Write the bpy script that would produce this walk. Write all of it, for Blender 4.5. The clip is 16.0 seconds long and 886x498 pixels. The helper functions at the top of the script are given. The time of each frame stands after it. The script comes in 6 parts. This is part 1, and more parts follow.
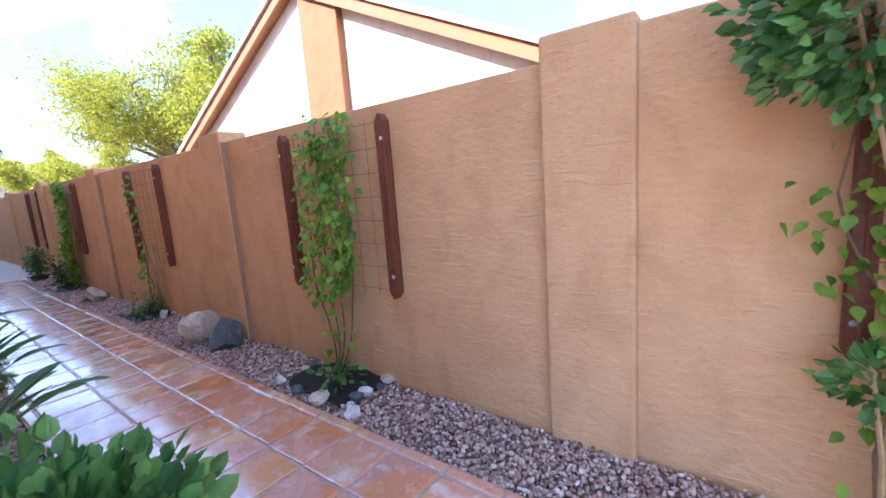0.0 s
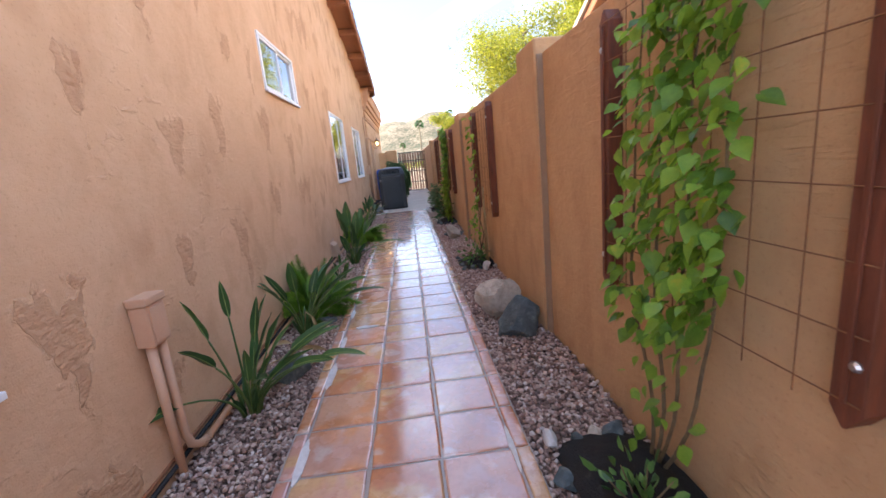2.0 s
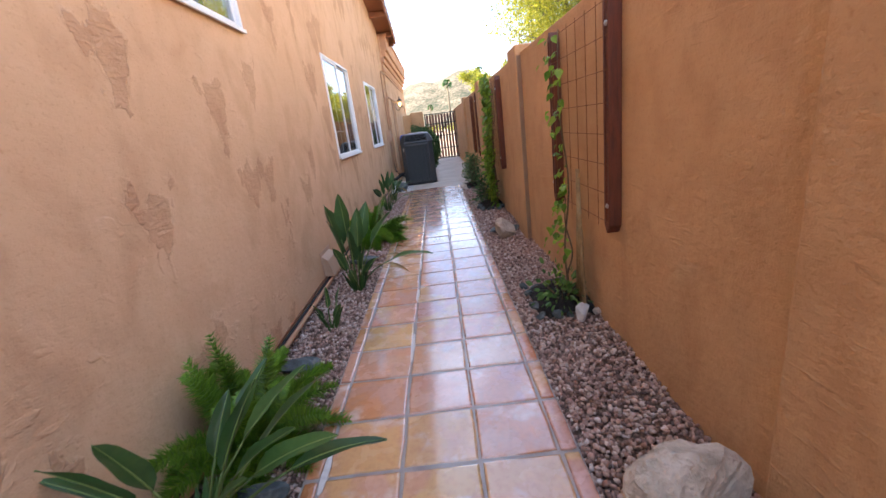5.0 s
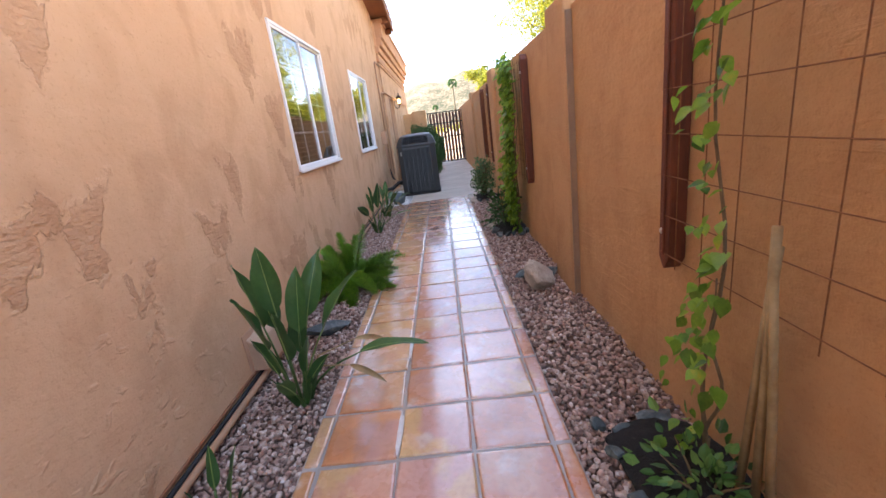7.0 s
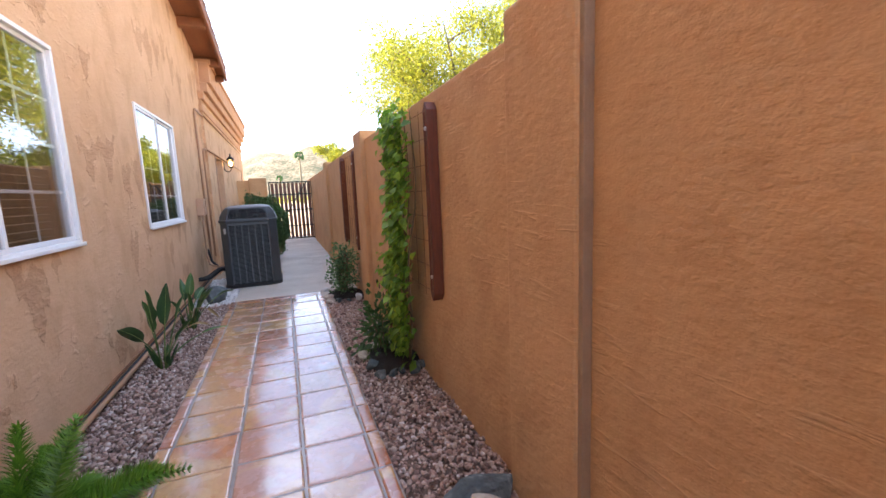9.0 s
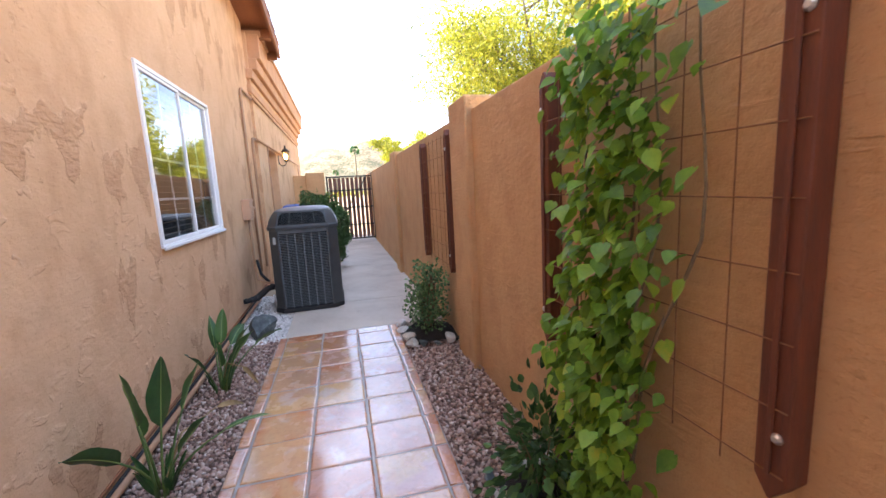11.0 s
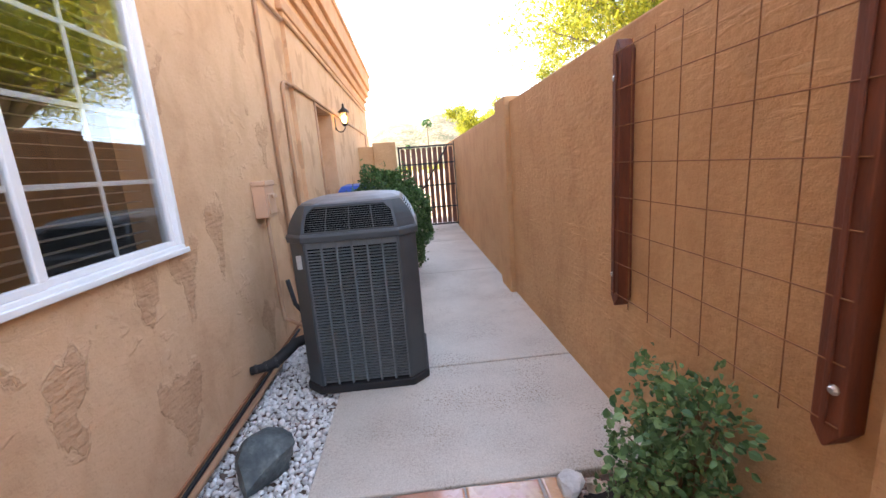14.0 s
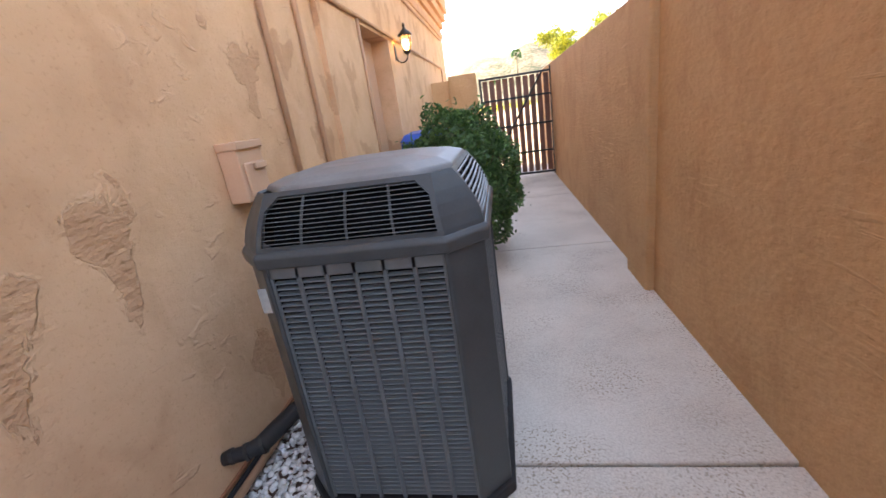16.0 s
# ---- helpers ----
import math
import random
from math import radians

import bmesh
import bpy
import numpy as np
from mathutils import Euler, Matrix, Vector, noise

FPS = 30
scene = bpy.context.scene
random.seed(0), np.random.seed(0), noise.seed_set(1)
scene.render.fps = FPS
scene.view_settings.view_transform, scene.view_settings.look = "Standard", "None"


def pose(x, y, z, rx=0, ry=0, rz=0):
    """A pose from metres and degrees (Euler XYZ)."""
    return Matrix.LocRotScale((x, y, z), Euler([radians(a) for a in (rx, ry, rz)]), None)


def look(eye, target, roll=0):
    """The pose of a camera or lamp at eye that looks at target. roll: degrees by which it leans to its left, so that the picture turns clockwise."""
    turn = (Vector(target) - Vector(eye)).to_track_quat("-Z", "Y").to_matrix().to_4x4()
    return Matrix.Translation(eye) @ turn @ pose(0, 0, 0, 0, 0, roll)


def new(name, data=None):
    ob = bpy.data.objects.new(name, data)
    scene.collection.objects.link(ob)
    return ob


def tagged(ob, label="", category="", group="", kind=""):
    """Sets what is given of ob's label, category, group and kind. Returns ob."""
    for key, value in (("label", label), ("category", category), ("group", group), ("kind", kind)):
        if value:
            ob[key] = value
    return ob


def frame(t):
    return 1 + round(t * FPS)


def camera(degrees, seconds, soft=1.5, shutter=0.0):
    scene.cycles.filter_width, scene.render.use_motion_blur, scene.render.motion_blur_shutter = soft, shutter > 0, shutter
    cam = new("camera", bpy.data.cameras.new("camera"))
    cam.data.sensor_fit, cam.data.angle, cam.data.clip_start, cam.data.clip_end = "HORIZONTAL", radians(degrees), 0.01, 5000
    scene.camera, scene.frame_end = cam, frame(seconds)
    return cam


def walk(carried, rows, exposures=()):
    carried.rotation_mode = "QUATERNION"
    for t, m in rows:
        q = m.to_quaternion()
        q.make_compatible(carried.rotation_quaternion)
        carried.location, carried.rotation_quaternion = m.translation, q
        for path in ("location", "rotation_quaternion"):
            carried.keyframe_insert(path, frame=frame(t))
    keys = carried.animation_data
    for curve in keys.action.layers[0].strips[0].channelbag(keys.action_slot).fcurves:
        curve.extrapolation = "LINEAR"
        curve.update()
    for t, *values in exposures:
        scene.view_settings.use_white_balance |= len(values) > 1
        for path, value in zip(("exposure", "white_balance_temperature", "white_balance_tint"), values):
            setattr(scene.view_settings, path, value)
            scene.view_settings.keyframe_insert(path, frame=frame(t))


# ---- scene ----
cam = camera(94.6, 16.0, shutter=0.12)
LIGHT = [(0, 2.77, 5750, 16), (0.5, 2.22, 6350, 16), (1.0, 2.03, 6550, 16), (2.0, 2.61, 7050, 16), (3.0, 2.77, 7200, 16), (5.0, 2.72, 7200, 16), (7.5, 2.92, 7350, 16), (8.5, 2.87, 7350, 16),
         (11.0, 3.07, 7400, 16), (11.5, 3.08, 7350, 16), (12.5, 2.88, 7350, 16), (13.5, 3.1, 7720, 16), (14.0, 3.23, 7820, 16), (14.5, 3.14, 7920, 16), (16.0, 3.14, 8120, 16)]
PATH = [
    (0, (0.095, 0.669, 1.308), (1.672, 1.859, 0.997), -4.2),
    (0.5, (0.46, 0.915, 1.295), (1.861, 2.317, 1.029), -1.8),
    (0.8, (0.657, 1.075, 1.285), (1.706, 2.766, 1.092), -3.5),
    (1, (0.766, 1.192, 1.289), (1.402, 3.078, 1.1), -4.1),
    (1.5, (0.926, 1.477, 1.258), (1.233, 3.426, 0.929), -6.2),
    (2, (1.075, 1.78, 1.236), (1.206, 3.731, 0.812), -5.6),
    (2.5, (1.163, 2.109, 1.259), (0.78, 4.039, 0.901), -5.4),
    (3, (1.093, 2.448, 1.237), (0.872, 4.371, 0.734), -3.7),
    (3.5, (1.07, 2.791, 1.214), (0.885, 4.707, 0.673), -5.2),
    (4, (1.041, 3.146, 1.205), (0.566, 4.978, 0.557), -5.2),
    (4.5, (0.975, 3.488, 1.262), (0.753, 5.385, 0.668), -5.0),
    (5, (1.068, 3.895, 1.255), (1.036, 5.81, 0.68), -7.4),
    (5.2, (1.101, 4.082, 1.241), (0.983, 6.003, 0.696), -5.8),
    (7.5, (1.112, 5.82, 1.237), (1.063, 7.735, 0.663), -7.9),
    (8, (1.131, 6.268, 1.25), (1.032, 8.209, 0.777), -4.8),
    (8.5, (1.124, 6.731, 1.287), (1.596, 8.618, 0.825), -4.2),
    (8.7, (1.112, 6.902, 1.254), (1.835, 8.74, 0.944), -2.1),
    (10.8, (1.089, 8.65, 1.315), (1.508, 10.59, 1.084), -4.9),
    (11, (1.035, 8.81, 1.32), (1.503, 10.73, 1.016), -3.1),
    (11.5, (1.002, 9.2, 1.295), (1.322, 11.136, 0.912), -4.3),
    (12, (0.948, 9.649, 1.29), (0.947, 11.61, 0.9), -4.0),
    (12.5, (0.901, 10.043, 1.32), (0.986, 11.995, 0.895), -3.6),
    (13, (0.957, 10.473, 1.32), (0.973, 12.443, 0.976), -4.5),
    (13.5, (0.957, 10.88, 1.313), (0.901, 12.849, 0.965), -5.4),
    (14, (0.982, 11.262, 1.309), (1.102, 13.217, 0.904), -4.4),
    (14.5, (0.993, 11.668, 1.314), (0.808, 13.613, 0.89), -4.9),
    (15, (0.931, 12.005, 1.305), (0.782, 13.949, 0.859), -7.9),
    (15.5, (0.977, 12.298, 1.291), (1.038, 14.222, 0.747), -7.1),
    (16, (1.048, 12.562, 1.281), (0.712, 14.431, 0.655), -8.5),
]
walk(cam, [(t, look(eye, target, roll)) for t, eye, target, roll in PATH], LIGHT)

# ---- world, sun ----
SUN_EL, SUN_AZ = 40.0, -74.0          # azimuth in degrees from +y towards +x
world = bpy.data.worlds.new("sky")
scene.world = world
world.use_nodes = True
wn, wl = world.node_tree.nodes, world.node_tree.links
wn.clear()
sky = wn.new("ShaderNodeTexSky")
sky.sky_type, sky.sun_disc = "NISHITA", False
sky.sun_elevation, sky.sun_rotation = radians(SUN_EL), radians(SUN_AZ)
sky.air_density, sky.dust_density, sky.ozone_density = 1.0, 1.6, 1.0
background = wn.new("ShaderNodeBackground")
background.inputs["Strength"].default_value = 0.12
world_out = wn.new("ShaderNodeOutputWorld")


def sky_dir(az, el):
    az, el = radians(az), radians(el)
    return Vector((math.sin(az) * math.cos(el), math.cos(az) * math.cos(el), math.sin(el)))


def sky_math(op, a, b=None):
    n = wn.new("ShaderNodeMath")
    n.operation = op
    for k, v in enumerate((a, b)):
        if v is None:
            continue
        if isinstance(v, (int, float)):
            n.inputs[k].default_value = v
        else:
            wl.new(v, n.inputs[k])
    return n.outputs[0]


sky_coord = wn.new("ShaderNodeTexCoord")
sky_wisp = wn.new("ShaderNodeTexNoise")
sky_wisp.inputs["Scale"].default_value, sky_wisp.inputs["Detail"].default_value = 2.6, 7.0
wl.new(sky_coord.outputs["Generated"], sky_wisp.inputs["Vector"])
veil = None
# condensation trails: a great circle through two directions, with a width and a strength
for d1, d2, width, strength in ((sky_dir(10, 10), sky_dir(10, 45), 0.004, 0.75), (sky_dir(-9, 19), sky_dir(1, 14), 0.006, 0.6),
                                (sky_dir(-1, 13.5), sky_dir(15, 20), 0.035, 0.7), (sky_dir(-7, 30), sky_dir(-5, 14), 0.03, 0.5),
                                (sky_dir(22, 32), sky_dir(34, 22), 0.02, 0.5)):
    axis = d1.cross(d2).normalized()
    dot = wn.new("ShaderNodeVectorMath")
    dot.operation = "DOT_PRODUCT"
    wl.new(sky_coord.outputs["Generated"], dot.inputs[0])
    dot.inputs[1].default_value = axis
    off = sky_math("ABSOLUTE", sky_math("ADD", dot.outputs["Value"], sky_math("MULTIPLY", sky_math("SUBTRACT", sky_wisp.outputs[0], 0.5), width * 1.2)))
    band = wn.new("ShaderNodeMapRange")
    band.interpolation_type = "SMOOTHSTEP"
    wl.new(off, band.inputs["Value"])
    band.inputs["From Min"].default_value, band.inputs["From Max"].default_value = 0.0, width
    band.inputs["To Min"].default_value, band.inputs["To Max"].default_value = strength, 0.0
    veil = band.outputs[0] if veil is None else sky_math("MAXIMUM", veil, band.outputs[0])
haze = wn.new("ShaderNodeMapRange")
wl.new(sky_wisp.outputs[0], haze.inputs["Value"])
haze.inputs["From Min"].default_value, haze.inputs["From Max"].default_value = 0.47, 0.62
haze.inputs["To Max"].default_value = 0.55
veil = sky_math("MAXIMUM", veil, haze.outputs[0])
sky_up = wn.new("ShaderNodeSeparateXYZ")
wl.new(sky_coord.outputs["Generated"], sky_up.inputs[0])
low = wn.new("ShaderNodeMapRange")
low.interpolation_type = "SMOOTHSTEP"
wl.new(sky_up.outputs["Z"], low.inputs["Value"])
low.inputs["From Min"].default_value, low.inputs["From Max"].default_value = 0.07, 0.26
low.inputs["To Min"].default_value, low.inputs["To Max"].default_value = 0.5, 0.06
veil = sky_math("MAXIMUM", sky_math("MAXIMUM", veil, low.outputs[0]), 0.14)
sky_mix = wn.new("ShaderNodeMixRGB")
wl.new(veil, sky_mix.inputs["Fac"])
sky_deep = wn.new("ShaderNodeMixRGB")
sky_deep.blend_type = "MULTIPLY"
sky_deep.inputs["Fac"].default_value, sky_deep.inputs["Color2"].default_value = 1.0, (0.31, 0.37, 0.46, 1)
wl.new(sky.outputs[0], sky_deep.inputs["Color1"])
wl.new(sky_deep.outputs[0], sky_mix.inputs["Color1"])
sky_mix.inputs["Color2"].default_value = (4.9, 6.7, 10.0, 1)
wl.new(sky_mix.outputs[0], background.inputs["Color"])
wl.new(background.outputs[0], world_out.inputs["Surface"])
sun = new("sun", bpy.data.lights.new("sun", "SUN"))
sun.data.energy, sun.data.angle, sun.data.color = 3.5, radians(0.5), (1.0, 0.93, 0.82)
sun.matrix_world = look(sky_dir(SUN_AZ, SUN_EL) * 50, (0, 0, 0))


# ---- materials ----
def colour(c):
    return (c[0], c[1], c[2], 1)


def material(name):
    m = bpy.data.materials.new(name)
    m.use_nodes = True
    return m, m.node_tree.nodes, m.node_tree.links, m.node_tree.nodes["Principled BSDF"]


def ramp(nodes, stops):
    r = nodes.new("ShaderNodeValToRGB")
    e = r.color_ramp.elements
    while len(e) < len(stops):
        e.new(0.5)
    for el, (p, c) in zip(e, stops):
        el.position, el.color = p, colour(c)
    return r


def surface(name, stops, scale=6.0, rough=0.8, fine=80.0, bump=0.2, depth=0.004, metal=0.0, stretch=(1, 1, 1), vary="", spread=0.3, fine_mix=0.25, rough_var=0.1, coat=0.0, translucent=0.0):
    """A material from a ramp over noise, with fine grain in colour and relief. vary: 'object' or 'island' shifts the ramp piece by piece."""
    m, n, l, p = material(name)
    tc = n.new("ShaderNodeTexCoord")
    vec = tc.outputs["Object"]
    mp = n.new("ShaderNodeMapping")
    mp.inputs["Scale"].default_value = stretch
    if vary == "object":
        info = n.new("ShaderNodeObjectInfo")
        rnd = info.outputs["Random"]
    elif vary == "island":
        info = n.new("ShaderNodeNewGeometry")
        rnd = info.outputs["Random Per Island"]
    if vary:
        sh = n.new("ShaderNodeVectorMath")
        sh.operation = "ADD"
        sc = n.new("ShaderNodeMath")
        sc.operation = "MULTIPLY"
        sc.inputs[1].default_value = 37.0
        l.new(rnd, sc.inputs[0])
        l.new(vec, sh.inputs[0])
        l.new(sc.outputs[0], sh.inputs[1])
        vec = sh.outputs[0]
    l.new(vec, mp.inputs["Vector"])
    big = n.new("ShaderNodeTexNoise")
    big.inputs["Scale"].default_value, big.inputs["Detail"].default_value = scale, 6.0
    l.new(mp.outputs[0], big.inputs["Vector"])
    small = n.new("ShaderNodeTexNoise")
    small.inputs["Scale"].default_value, small.inputs["Detail"].default_value = fine, 4.0
    l.new(mp.outputs[0], small.inputs["Vector"])
    mixf = n.new("ShaderNodeMix")
    mixf.inputs["Factor"].default_value = fine_mix
    l.new(big.outputs[0], mixf.inputs["A"])
    l.new(small.outputs[0], mixf.inputs["B"])
    val = mixf.outputs["Result"]
    if vary:
        mr = n.new("ShaderNodeMapRange")
        l.new(rnd, mr.inputs["Value"])
        mr.inputs["To Min"].default_value, mr.inputs["To Max"].default_value = -spread, spread
        ad = n.new("ShaderNodeMath")
        l.new(val, ad.inputs[0])
        l.new(mr.outputs[0], ad.inputs[1])
        val = ad.outputs[0]
    r = ramp(n, stops)
    l.new(val, r.inputs["Fac"])
    l.new(r.outputs[0], p.inputs["Base Color"])
    p.inputs["Metallic"].default_value = metal
    rr = n.new("ShaderNodeMapRange")
    l.new(big.outputs[0], rr.inputs["Value"])
    rr.inputs["From Min"].default_value, rr.inputs["From Max"].default_value = 0.3, 0.7
    rr.inputs["To Min"].default_value, rr.inputs["To Max"].default_value = rough - rough_var, min(1.0, rough + rough_var)
    l.new(rr.outputs[0], p.inputs["Roughness"])
    p.inputs["Coat Weight"].default_value = coat
    p.inputs["Coat Roughness"].default_value = 0.12
    if bump > 0:
        b = n.new("ShaderNodeBump")
        b.inputs["Strength"].default_value, b.inputs["Distance"].default_value = bump, depth
        l.new(small.outputs[0], b.inputs["Height"])
        l.new(b.outputs[0], p.inputs["Normal"])
    if translucent > 0:
        tr = n.new("ShaderNodeBsdfTranslucent")
        l.new(r.outputs[0], tr.inputs["Color"])
        mx = n.new("ShaderNodeMixShader")
        mx.inputs[0].default_value = translucent
        l.new(p.outputs[0], mx.inputs[1])
        l.new(tr.outputs[0], mx.inputs[2])
        l.new(mx.outputs[0], n["Material Output"].inputs["Surface"])
    return m


def stucco(name, base, dark, patch=0.0, relief=0.6, patch_scale=2.6, horizontal=False):
    """Hand-trowelled stucco: sand grain, trowel drags, and skip-trowel patches with a raised edge."""
    m, n, l, p = material(name)
    tc = n.new("ShaderNodeTexCoord")
    vec = tc.outputs["Object"]

    def noise_at(scale, stretch, detail=5.0, distort=0.0):
        mp = n.new("ShaderNodeMapping")
        mp.inputs["Scale"].default_value = stretch
        l.new(vec, mp.inputs["Vector"])
        t = n.new("ShaderNodeTexNoise")
        t.inputs["Scale"].default_value, t.inputs["Detail"].default_value, t.inputs["Distortion"].default_value = scale, detail, distort
        l.new(mp.outputs[0], t.inputs["Vector"])
        return t.outputs[0]

    def smooth(value, a, b, lo=0.0, hi=1.0):
        r = n.new("ShaderNodeMapRange")
        r.interpolation_type = "SMOOTHSTEP"
        l.new(value, r.inputs["Value"])
        for k, v in zip(("From Min", "From Max", "To Min", "To Max"), (a, b, lo, hi)):
            r.inputs[k].default_value = v
        return r.outputs[0]

    def calc(op, a, b):
        q = n.new("ShaderNodeMath")
        q.operation = op
        for k, v in enumerate((a, b)):
            if isinstance(v, (int, float)):
                q.inputs[k].default_value = v
            else:
                l.new(v, q.inputs[k])
        return q.outputs[0]

    broad = noise_at(1.1, (1, 1, 1), 4.0)
    grain = noise_at(160.0, (1, 1, 1), 3.0)
    drag = noise_at(9.0, (1, 0.5, 3.5) if horizontal else (1, 1.0, 1.6), 6.0, 0.6)
    lumps = noise_at(26.0, (1, 1, 1.4), 4.0)
    # skip-trowel patches: ragged wedges pointing down, one to a cell
    xyz = n.new("ShaderNodeSeparateXYZ")
    l.new(vec, xyz.inputs[0])
    flat = n.new("ShaderNodeCombineXYZ")
    l.new(xyz.outputs["Y"], flat.inputs[0])
    l.new(calc("MULTIPLY", xyz.outputs["Z"], 0.55), flat.inputs[1])
    cell = n.new("ShaderNodeTexVoronoi")
    cell.voronoi_dimensions = "2D"
    cell.inputs["Scale"].default_value, cell.inputs["Randomness"].default_value = patch_scale, 0.9
    l.new(flat.outputs[0], cell.inputs["Vector"])
    local = n.new("ShaderNodeVectorMath")
    local.operation = "SUBTRACT"
    l.new(flat.outputs[0], local.inputs[0])
    l.new(cell.outputs["Position"], local.inputs[1])
    at = n.new("ShaderNodeSeparateXYZ")
    l.new(local.outputs[0], at.inputs[0])
    pick = n.new("ShaderNodeSeparateXYZ")
    l.new(cell.outputs["Color"], pick.inputs[0])
    ragged = calc("MULTIPLY", calc("SUBTRACT", noise_at(9.0, (1, 1, 0.7), 8.0, 0.4), 0.5), 0.26)
    wide = calc("MULTIPLY", calc("ADD", at.outputs["Y"], 0.115), calc("ADD", calc("MULTIPLY", pick.outputs["X"], 0.7), 0.38))
    side = calc("SUBTRACT", wide, calc("ABSOLUTE", at.outputs["X"], 0.0))
    top = calc("SUBTRACT", calc("ADD", calc("MULTIPLY", pick.outputs["Z"], 0.10), 0.035), at.outputs["Y"])
    field = calc("ADD", calc("MINIMUM", side, top), ragged)
    field = calc("SUBTRACT", field, calc("MULTIPLY", smooth(pick.outputs["Y"], 0.62, 0.72), 0.5))
    mask = smooth(field, 0.0, 0.010)
    rim = calc("MULTIPLY", smooth(field, -0.022, 0.0), smooth(field, 0.004, 0.0))
    r = ramp(n, ((0.3, dark), (0.7, base)))
    l.new(calc("ADD", calc("MULTIPLY", broad, 0.75), calc("MULTIPLY", drag, 0.25)), r.inputs["Fac"])
    mul = n.new("ShaderNodeMixRGB")
    mul.blend_type = "MULTIPLY"
    l.new(calc("MULTIPLY", mask, patch), mul.inputs["Fac"])
    l.new(r.outputs[0], mul.inputs["Color1"])
    mul.inputs["Color2"].default_value = (0.66, 0.56, 0.50, 1)
    mott = n.new("ShaderNodeMixRGB")
    mott.blend_type = "MULTIPLY"
    l.new(smooth(noise_at(5.0, (1, 1, 0.7), 9.0, 0.5), 0.42, 0.72, 0.0, 0.55), mott.inputs["Fac"])
    l.new(mul.outputs[0], mott.inputs["Color1"])
    mott.inputs["Color2"].default_value = (0.80, 0.74, 0.70, 1)
    speck = n.new("ShaderNodeMixRGB")
    speck.blend_type = "MULTIPLY"
    l.new(smooth(noise_at(70.0, (1, 1, 1), 4.0), 0.55, 0.75, 0.0, 0.5), speck.inputs["Fac"])
    l.new(mott.outputs[0], speck.inputs["Color1"])
    speck.inputs["Color2"].default_value = (0.78, 0.70, 0.64, 1)
    l.new(speck.outputs[0], p.inputs["Base Color"])
    p.inputs["Roughness"].default_value = 0.92
    p.inputs["Specular IOR Level"].default_value = 0.25
    # rough sand inside the patches, smooth drags elsewhere
    ridge = calc("MULTIPLY", smooth(drag, 0.56, 0.66), smooth(noise_at(1.7, (1, 1, 1), 3.0), 0.50, 0.62))
    h = calc("ADD", calc("MULTIPLY", ridge, 0.0038 if not horizontal else 0.0022), calc("MULTIPLY", grain, 0.0017))
    h = calc("ADD", h, calc("MULTIPLY", calc("MULTIPLY", lumps, calc("ADD", calc("MULTIPLY", mask, 1.6), 0.7)), 0.0062))
    if patch:
        comb = noise_at(30.0, (1, 0.25, 1.6), 5.0, 0.8)
        h = calc("ADD", h, calc("MULTIPLY", calc("MULTIPLY", comb, mask), 0.006))
    if horizontal:
        comb = noise_at(11.0, (1, 0.6, 2.2), 8.0, 0.9)
        h = calc("ADD", calc("ADD", calc("MULTIPLY", comb, 0.0019), calc("MULTIPLY", grain, 0.0021)), calc("ADD", calc("MULTIPLY", lumps, 0.0078), calc("MULTIPLY", ridge, 0.0032)))
    else:
        h = calc("ADD", calc("SUBTRACT", h, calc("MULTIPLY", mask, 0.008 * patch)), calc("MULTIPLY", calc("MULTIPLY", rim, smooth(drag, 0.42, 0.6)), 0.010 * patch))
    b = n.new("ShaderNodeBump")
    b.inputs["Strength"].default_value, b.inputs["Distance"].default_value = relief, 1.0
    l.new(h, b.inputs["Height"])
    l.new(b.outputs[0], p.inputs["Normal"])
    return m


HOUSE = stucco("house_stucco", (0.73, 0.472, 0.290), (0.65, 0.395, 0.230), patch=0.42, relief=0.9)
FENCE = stucco("fence_stucco", (0.63, 0.390, 0.205), (0.53, 0.318, 0.162), patch=0.0, relief=0.95, horizontal=True)
TRIM = stucco("trim_stucco", (0.63, 0.37, 0.22), (0.55, 0.31, 0.18), patch=0.0, relief=0.4)
NEIGHBOUR = stucco("pale_stucco", (0.72, 0.67, 0.58), (0.67, 0.62, 0.53), relief=0.4)
WOOD = surface("redwood_stain", ((0.25, (0.07, 0.018, 0.009)), (0.6, (0.17, 0.048, 0.022)), (0.85, (0.24, 0.075, 0.035))), 8, 0.6, 60, 0.35, 0.003, stretch=(6, 6, 0.7))
GATE_WOOD = surface("gate_board", ((0.25, (0.11, 0.045, 0.03)), (0.7, (0.22, 0.10, 0.07))), 8, 0.65, 60, 0.3, 0.003, stretch=(6, 6, 0.7), vary="object", spread=0.12)
RUST = surface("rusty_wire", ((0.3, (0.15, 0.06, 0.025)), (0.7, (0.30, 0.135, 0.055))), 40, 0.8, 200, 0.2)
BOLT = surface("zinc", ((0.3, (0.45, 0.45, 0.45)), (0.7, (0.65, 0.65, 0.64))), 30, 0.35, 200, 0.1, metal=1.0)
BLACK_METAL = surface("black_metal", ((0.3, (0.012, 0.012, 0.013)), (0.7, (0.03, 0.028, 0.027))), 20, 0.5, 120, 0.15)
BLACK_RUBBER = surface("black_foam", ((0.3, (0.008, 0.008, 0.009)), (0.7, (0.02, 0.02, 0.022))), 30, 0.7, 120, 0.3)
GROUT = surface("grout", ((0.3, (0.25, 0.22, 0.20)), (0.7, (0.42, 0.385, 0.355))), 10, 0.7, 150, 0.5, 0.003, coat=0.7)
